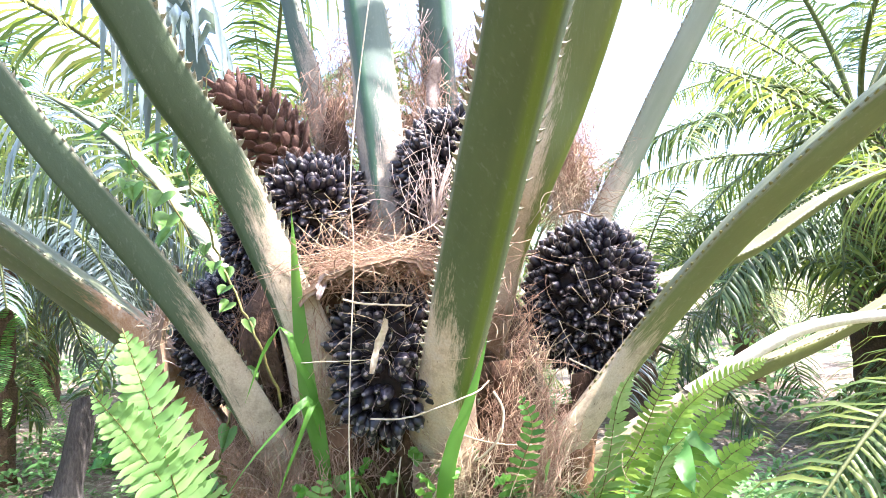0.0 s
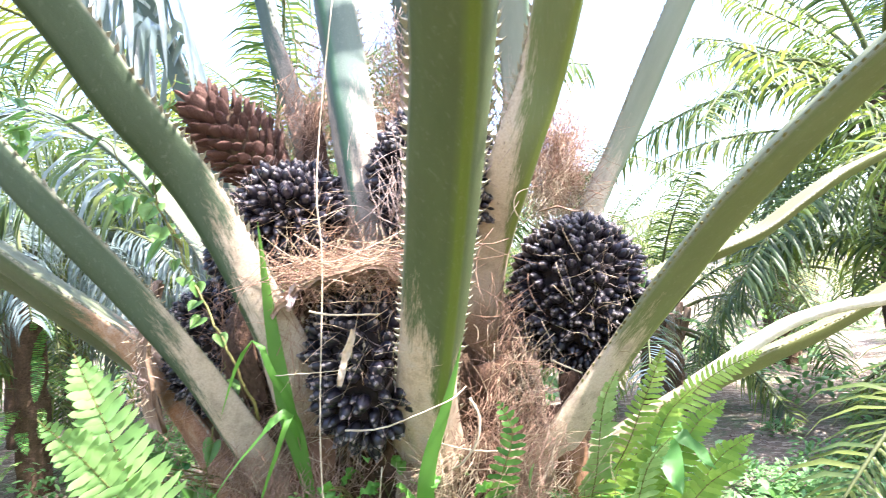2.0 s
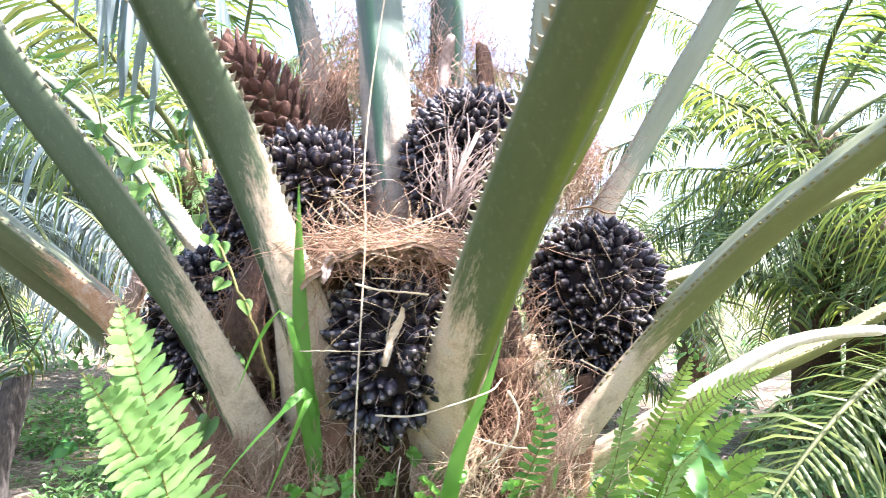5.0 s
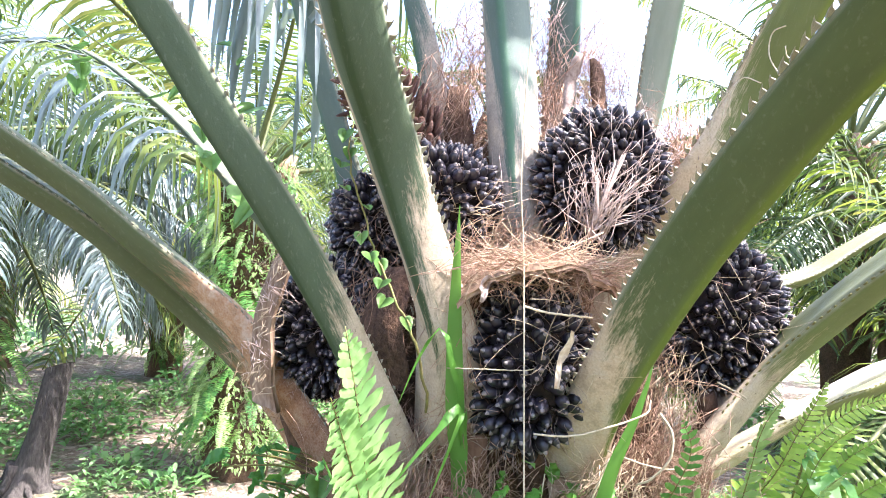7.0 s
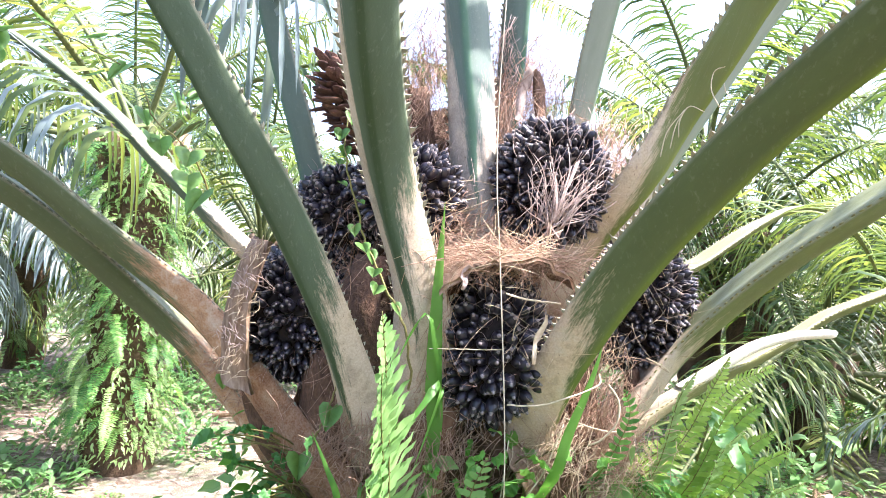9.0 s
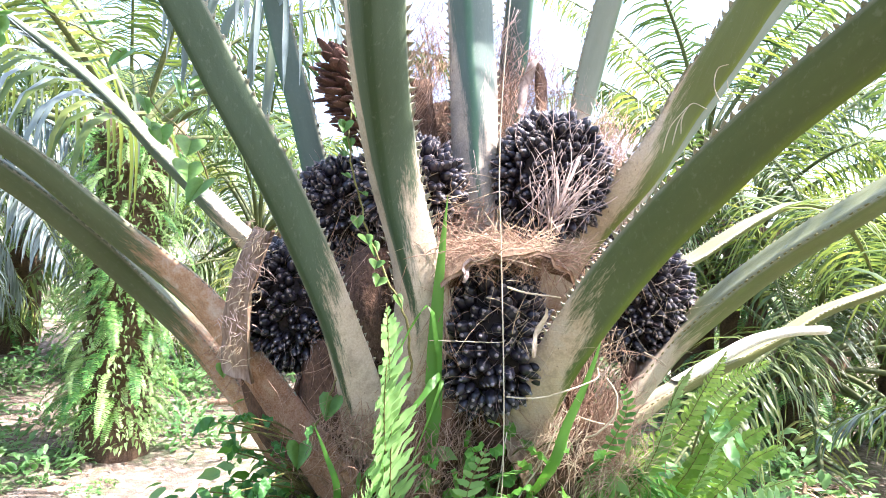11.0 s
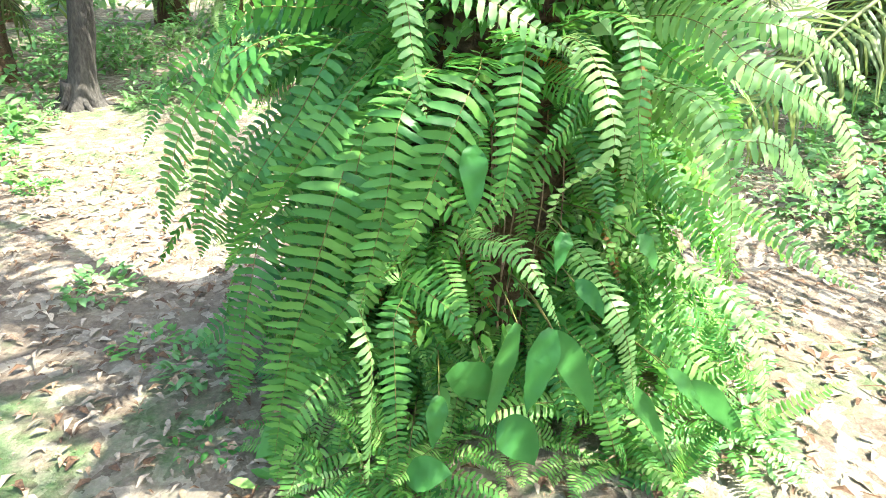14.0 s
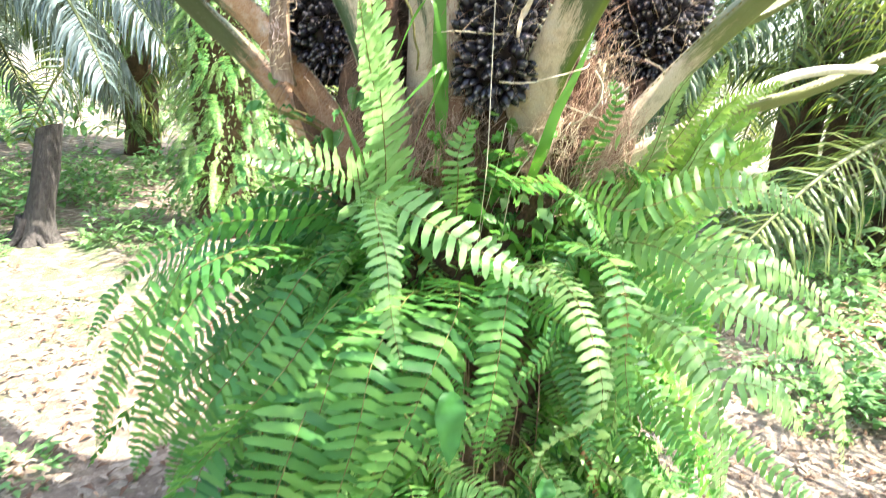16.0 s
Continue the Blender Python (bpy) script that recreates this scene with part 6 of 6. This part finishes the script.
def far_palm(x, y, height, seed, fronds=20, ferns=0, tones=("green",), low=True, size=1.0, bare=0.30, kinds=5, slim=1.0, label="oil palm with hanging fronds in the plantation"):
    rng = random.Random(seed)
    z0 = ground_height(x, y)
    p = thing("oil_palm", (x, y, z0), label, "palm tree", "palms of the plantation")
    key = round(height, 1)
    if key not in TRUNKS:
        TRUNKS[key] = trunk_mesh(int(10 * key), height, bare)
    shared("trunk", TRUNKS[key], p, Matrix.Identity(4))
    for i in range(fronds):
        u = i / max(1, fronds - 1)
        kind = min(kinds - 1, int(u * (kinds if low else kinds - 1)))
        me = FAR[rng.choice(tones)][kind]
        h = i * 2.39996 + rng.uniform(-0.2, 0.2)
        r = 0.05 + 0.16 * u
        m = Matrix.Translation((r * math.cos(h), r * math.sin(h), height - 0.05 - 0.28 * u)) @ Matrix.Rotation(h, 4, "Z") @ Matrix.Rotation(rng.uniform(-0.1, 0.1), 4, "Y") @ Matrix.Rotation(rng.uniform(-0.3, 0.3), 4, "X") @ Matrix.Scale(size * rng.uniform(0.85, 1.1), 4)
        shared("frond", me, p, m)
    if ferns:
        for i in range(9):
            h = i * 2.4
            shared("stub", STUB, p, Matrix.Translation((0.2 * math.cos(h), 0.2 * math.sin(h), height - 0.55 + 0.02 * i)) @ Matrix.Rotation(h, 4, "Z"))
    for i in range(ferns):
        h, z = rng.uniform(2.6, 6.9), rng.uniform(0.35, height - 0.1)
        m = Matrix.Translation((bare * math.cos(h), bare * math.sin(h), z)) @ Matrix.Rotation(h + rng.uniform(-0.6, 0.6), 4, "Z") @ Matrix.Rotation(rng.uniform(-0.3, 0.3), 4, "X") @ Matrix.Scale(slim * rng.uniform(0.8, 1.3), 4)
        shared("fern", rng.choice((FERNS[0], FERNS[3], SUNNY[0], SUNNY[1], SUNNY[2])), p, m)
    if ferns > 100:
        bm = bmesh.new()
        for i in range(5200):
            h, z = rng.uniform(0, 6.283), rng.uniform(0.15, height)
            out = Vector((math.cos(h), math.sin(h), 0))
            q = (bare + rng.uniform(0.02, 0.20)) * out + Vector((0, 0, z))
            d = (out * rng.uniform(0.1, 0.9) + Vector((rng.uniform(-0.5, 0.5), rng.uniform(-0.5, 0.5), rng.uniform(-1, 0.3)))).normalized()
            s = rng.uniform(0.03, 0.08)
            blade(bm, [q, q + 0.4 * s * d, q + s * (d + Vector((0, 0, -0.2)))], Vector((-d.y, d.x, rng.uniform(-0.5, 0.5))), 0.42 * s, 0.2, 0, lambda v: (0.3, 1.0, 0.05)[min(2, int(round(2 * v)))])
        part("creeper", bm, FERN_PALE_SUNLIT, p, "light green creeper on the trunk", "stuff")
    return p


FERNY = "oil palm whose trunk is hidden by hanging ferns"
far_palm(-1.75, 7.25, 3.4, 1, 13, 300, ("green", "yellow", "green"), kinds=3, size=0.85, slim=0.66, label=FERNY)
far_palm(6.4, 8.4, 4.4, 12, 22, 10, ("green", "yellow", "green"))
far_palm(-4.4, 13.6, 2.9, 2, 20, 60, ("blue", "green"), low=False)
far_palm(-2.65, 12.5, 4.8, 16, 20, 0, ("blue", "green", "yellow"))
far_palm(-7.0, 11.0, 3.2, 3, 22, 0, ("green", "green", "yellow"), kinds=4, size=1.1)
far_palm(-7.6, 6.6, 2.8, 4, 22, 20, ("silver", "green"))
far_palm(6.3, 6.2, 1.4, 5, 24, 30, ("green", "yellow", "green"), label=FERNY)
far_palm(8.6, 6.6, 1.7, 6, 24, 12, ("green",))
far_palm(3.4, 9.6, 1.5, 7, 15, 8, ("yellow", "yellow", "blue"), size=0.75)
far_palm(-0.3, 12.4, 2.6, 8, 22, 40, ("green", "yellow"), label=FERNY)
far_palm(6.6, 7.6, 3.1, 15, 22, 80, ("yellow", "green", "yellow"), size=0.95, kinds=4, label=FERNY)
far_palm(6.0, 1.9, 1.3, 9, 13, 0, ("green", "blue"), size=0.9)
rng = random.Random(77)
for row in range(-3, 6):
    for col in range(-5, 6):
        x, y = 7.8 * col + (3.9 if row % 2 else 0) + rng.uniform(-0.7, 0.7), 6.8 * row + rng.uniform(-0.7, 0.7)
        d = math.hypot(x, y - 2)
        if d < 11.5 or d > 36 or (-6 < x < 7 and y < -2 and d < 9):
            continue
        far_palm(x, y, rng.choice((1.6, 2.2, 2.8, 3.4)), 200 + 20 * row + col, 12 if d > 18 else 18, 0, rng.choice((("green",), ("green", "yellow"), ("blue", "green"))), size=1.05)
# Unseen palms behind and beside the path, added for shade and reflections.
for x, y in ((2.5, -6.0), (-4.6, -5.2), (7.2, -1.8), (-7.4, 0.6)):
    far_palm(x, y, 2.6, int(50 + x), 20, 0, ("green", "blue"))


def tree_stump():
    """A sawn dark trunk, leaning, with a flared foot and surface roots."""
    rng = random.Random(5)
    t = thing("tree_stump", (-3.60, 6.7, ground_height(-3.60, 6.7)), "dark sawn-off leaning tree trunk on bare soil", "tree stump")
    bm = bmesh.new()
    sides, rings, high = 24, [], 1.24
    for i in range(44):
        z = high * (i / 43) ** 1.2
        r = 0.132 - 0.012 * z + 0.20 * math.exp(-z / 0.13)
        lean = Vector((0.21 * z + 0.02 * math.sin(3 * z), 0.03 * z, 0))
        ring = []
        for j in range(sides):
            h = 6.2832 * j / sides
            fl = 1 + 0.35 * math.exp(-z / 0.2) * math.cos(5 * h + 1) + 0.07 * noise.noise((2 * math.cos(h), 2 * math.sin(h), 3 * z)) + 0.06 * noise.noise((5 * math.cos(h), 5 * math.sin(h), 10 * z))
            ring.append(bm.verts.new(lean + Vector((r * fl * math.cos(h), r * fl * math.sin(h), z - 0.06 + (0.04 * math.cos(h + 0.4) if i == 43 else 0)))))
        rings.append(ring)
    for x, y in zip(rings, rings[1:]):
        for j in range(sides):
            bm.faces.new((x[j], x[(j + 1) % sides], y[(j + 1) % sides], y[j]))
    part("trunk", bm, TREEBARK, t)
    cut = bmesh.new()
    rim = [cut.verts.new(Vector((0.21 * high + 0.118 * math.cos(6.2832 * j / sides) - 0.01, 0.03 * high + 0.118 * math.sin(6.2832 * j / sides), high - 0.055 + 0.04 * math.cos(6.2832 * j / sides + 0.4)))) for j in range(sides)]
    mid = cut.verts.new((0.21 * high - 0.01, 0.03 * high, high - 0.05))
    for j in range(sides):
        cut.faces.new((rim[j], rim[(j + 1) % sides], mid))
    part("sawn_face", cut, HUSK, t, "weathered brown sawn face")
    for k in range(6):
        h = 1.05 * k + rng.uniform(-0.2, 0.2)
        d = Vector((math.cos(h), math.sin(h), 0))
        rb = bmesh.new()
        tube(rb, curve_points([0.10 * d + Vector((0, 0, 0.26)), 0.17 * d + Vector((0, 0, 0.09)), 0.30 * d + Vector((0, 0, 0.02)), rng.uniform(0.42, 0.6) * d + Vector((0, 0, -0.05))], 10), 0.05, 0.018, 7)
        part("root", rb, TREEBARK, t)


tree_stump()


def silver_palm(x, y, high):
    """A palm whose fronds hang low over the path, silvery from the sky sheen in PALM_BLUE."""
    rng = random.Random(5)
    t = thing("oil_palm", (x, y, ground_height(x, y)), "oil palm with silvery fronds hanging over the path", "palm tree", "palms of the plantation")
    shared("trunk", trunk_mesh(91, high, 0.17), t, Matrix.Identity(4))
    for i in range(24):
        h, z = rng.uniform(3.6, 6.6), rng.uniform(0.4, high - 0.5)
        shared("fern", rng.choice(FERNS), t, Matrix.Translation((0.17 * math.cos(h), 0.17 * math.sin(h), z)) @ Matrix.Rotation(h + rng.uniform(-0.5, 0.5), 4, "Z") @ Matrix.Scale(rng.uniform(0.8, 1.2), 4))
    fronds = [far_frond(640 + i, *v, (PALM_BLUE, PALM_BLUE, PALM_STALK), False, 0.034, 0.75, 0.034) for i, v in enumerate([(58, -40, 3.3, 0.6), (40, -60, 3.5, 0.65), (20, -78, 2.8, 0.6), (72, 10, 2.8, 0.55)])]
    for i in range(20):
        h = 2.39996 * i + rng.uniform(-0.2, 0.2)
        kind = (1, 2, 0, 2, 1, 3)[i % 6]
        m = Matrix.Translation((0.08 * math.cos(h), 0.08 * math.sin(h), high - 0.08 - 0.12 * (kind == 2))) @ Matrix.Rotation(h, 4, "Z") @ Matrix.Rotation(rng.uniform(-0.1, 0.1), 4, "Y") @ Matrix.Rotation(rng.uniform(-0.3, 0.3), 4, "X") @ Matrix.Scale(rng.uniform(0.85, 1.1), 4)
        shared("frond", fronds[kind], t, m)
    # the ones that reach out over the path
    for h, kind in ((-0.42, 1), (-0.16, 0), (-0.05, 1), (0.22, 1), (0.45, 2)):
        shared("frond", fronds[kind], t, Matrix.Translation((0.1, 0, high - 0.1)) @ Matrix.Rotation(h, 4, "Z"))


silver_palm(-5.0, 8.0, 2.95)


# ---- undergrowth and litter ----
def weed_mesh(seed, n, spread, tall, leaf, material):
    rng = random.Random(seed)
    bm = bmesh.new()
    for i in range(n):
        a, r = rng.uniform(0, 6.283), spread * math.sqrt(rng.random())
        p = Vector((r * math.cos(a), r * math.sin(a), rng.uniform(0.02, tall) * (1 - 0.5 * r / spread)))
        d = Vector((math.cos(a) * 0.8 + rng.uniform(-0.6, 0.6), math.sin(a) * 0.8 + rng.uniform(-0.6, 0.6), rng.uniform(-0.3, 0.9))).normalized()
        s = leaf * rng.uniform(0.6, 1.3)
        line = [p, p + 0.35 * s * d, p + s * (0.7 * d + Vector((0, 0, -0.06))), p + s * (d + Vector((0, 0, -0.22)))]
        blade(bm, line, Vector((-d.y, d.x, rng.uniform(-0.3, 0.3))), s * 0.42, 0.2, 0, lambda v: (0.25, 1.0, 0.8, 0.05)[min(3, int(round(3 * v)))])
    return mesh_of("weeds", bm, material)


WEEDS = [weed_mesh(1, 90, 0.35, 0.35, 0.14, WEED), weed_mesh(2, 140, 0.55, 0.7, 0.16, WEED), weed_mesh(3, 60, 0.25, 0.18, 0.09, FERN), weed_mesh(4, 110, 0.6, 1.1, 0.20, WEED)]
rng = random.Random(88)


def weeds(x, y, kind, size, label):
    ob = new("weeds", WEEDS[kind])
    ob.matrix_basis = Matrix.Translation((x, y, ground_height(x, y) - 0.02)) @ Matrix.Rotation(rng.uniform(0, 6.28), 4, "Z") @ Matrix.Scale(size, 4)
    tagged(ob, label, "weeds", kind="stuff")


for x, y, kind, size in [(-1.95, 2.62, 0, 0.5), (-3.9, 5.7, 0, 1.1), (-3.6, 5.2, 2, 1.2), (-4.6, 4.4, 1, 0.9), (-2.7, 7.0, 0, 1.0), (-2.2, 6.6, 0, 0.8), (-4.4, 7.4, 1, 0.9), (-1.0, 7.6, 1, 0.7), (-4.9, 6.2, 1, 0.9),
                         (2.7, 1.7, 0, 0.7), (3.2, 2.6, 1, 0.8), (3.6, 4.2, 1, 1.0), (2.6, 4.8, 1, 0.8), (4.6, 4.6, 3, 0.9), (5.2, 7.0, 3, 1.0), (1.6, 6.8, 1, 1.0), (0.6, 8.6, 3, 1.0), (-3.0, 7.3, 1, 0.6), (-2.5, 8.2, 1, 0.8), (-4.2, 8.3, 1, 0.9), (-3.8, 9.0, 3, 0.8), (-1.2, 8.4, 0, 1.0), (-2.9, 6.6, 0, 0.7), (-4.1, 5.9, 0, 0.9), (-4.5, 5.2, 0, 0.9), (-3.4, 4.6, 2, 1.2), (-1.3, 1.9, 0, 0.45), (-1.55, 2.1, 2, 0.6), (-1.15, 1.45, 2, 0.5), (0.75, 1.2, 1, 0.3), (1.05, 1.9, 1, 0.4), (-0.75, 1.15, 2, 0.8), (-0.45, 0.95, 2, 0.7)]:
    weeds(x, y, kind, size, "low leafy green weeds on the soil")
for i in range(150):
    a, d = rng.uniform(0, 6.283), rng.uniform(7.5, 24)
    x, y = d * math.cos(a), 2 + d * math.sin(a)
    if -9 < x < 0.5 and 3 < y < 15:
        continue
    weeds(x, y, rng.choice((0, 1, 1, 3, 3)), rng.uniform(0.8, 1.7), "leafy green undergrowth between the palms")
for i in range(16):
    weeds(rng.uniform(-5.5, 1.0), rng.uniform(8.6, 11.5), 1, rng.uniform(0.5, 1.0), "leafy sunlit weeds covering the soil")
for i in range(46):
    weeds(rng.uniform(1.7, 5.2), rng.uniform(2.6, 6.6), rng.choice((1, 2, 1)), rng.uniform(0.35, 0.8), "leafy sunlit weeds covering the soil")
for i in range(100):
    x, y = rng.uniform(-7, 6), rng.uniform(0.2, 8.5)
    if i > 70:
        x, y = rng.uniform(-5.2, -1.6), rng.uniform(2.6, 7.5)
    if math.hypot(x - AXIS.x, y - AXIS.y) > 1.3 and not (-3.0 < x < -0.8 and y < 3.8):
        weeds(x, y, rng.choice((0, 2, 2)), rng.uniform(0.25, 0.7), "small green weeds on the soil")


def litter():
    """Dry leaves and bits of frond on the ground."""
    rg = random.Random(12)
    bm = bmesh.new()
    for i in range(11000):
        x, y = rg.uniform(-7, 6), rg.uniform(-0.5, 10)
        if i % 3:
            x, y = rg.uniform(-3.5, 3.2), rg.uniform(0.3, 5.0)
        z = ground_height(x, y) + rg.uniform(0.004, 0.02)
        a, s = rg.uniform(0, 6.283), rg.uniform(0.015, 0.075) * (2.2 if rg.random() < 0.06 else 1)
        d = Vector((math.cos(a), math.sin(a), rg.uniform(-0.15, 0.25)))
        p = Vector((x, y, z))
        blade(bm, [p, p + 0.5 * s * d + Vector((0, 0, 0.2 * s)), p + s * d], Vector((-d.y, d.x, rg.uniform(-0.3, 0.3))), s * (rg.uniform(0.25, 0.55) if s < 0.08 else 0.10), rg.uniform(0.1, 0.6), rg.randrange(3), lambda v: (0.3, 1, 0.1)[min(2, int(round(2 * v)))])
    ob = new("leaf_litter", mesh_of("leaf_litter", bm, HUSK, LITTER, DARK_HUSK))
    tagged(ob, "dry brown leaf litter on the soil", "leaf litter", kind="stuff")


litter()


def dead_fronds():
    """Old cut fronds lying on the ground beside the row."""
    for x, y, h in ((2.4, 3.4, 0.4), (2.9, 2.9, 0.2), (3.3, 3.6, 0.7), (-0.9, 9.0, 0.1), (3.9, 3.0, 0.9)):
        ob = thing("fallen_frond", (x, y, ground_height(x, y) + 0.12), "dry grey fallen palm frond on the ground", "fallen frond", "fallen fronds")
        shared("stalk", DEAD[0], ob, Matrix.Rotation(h, 4, "Z"))
        tagged(shared("foliage", DEAD[1], ob, Matrix.Rotation(h, 4, "Z")), "dry grey leaflets", kind="stuff")


DEAD = far_frond(99, 4, -4, 3.0, 0.5, (STRAW, HUSK, HUSK), True)
dead_fronds()
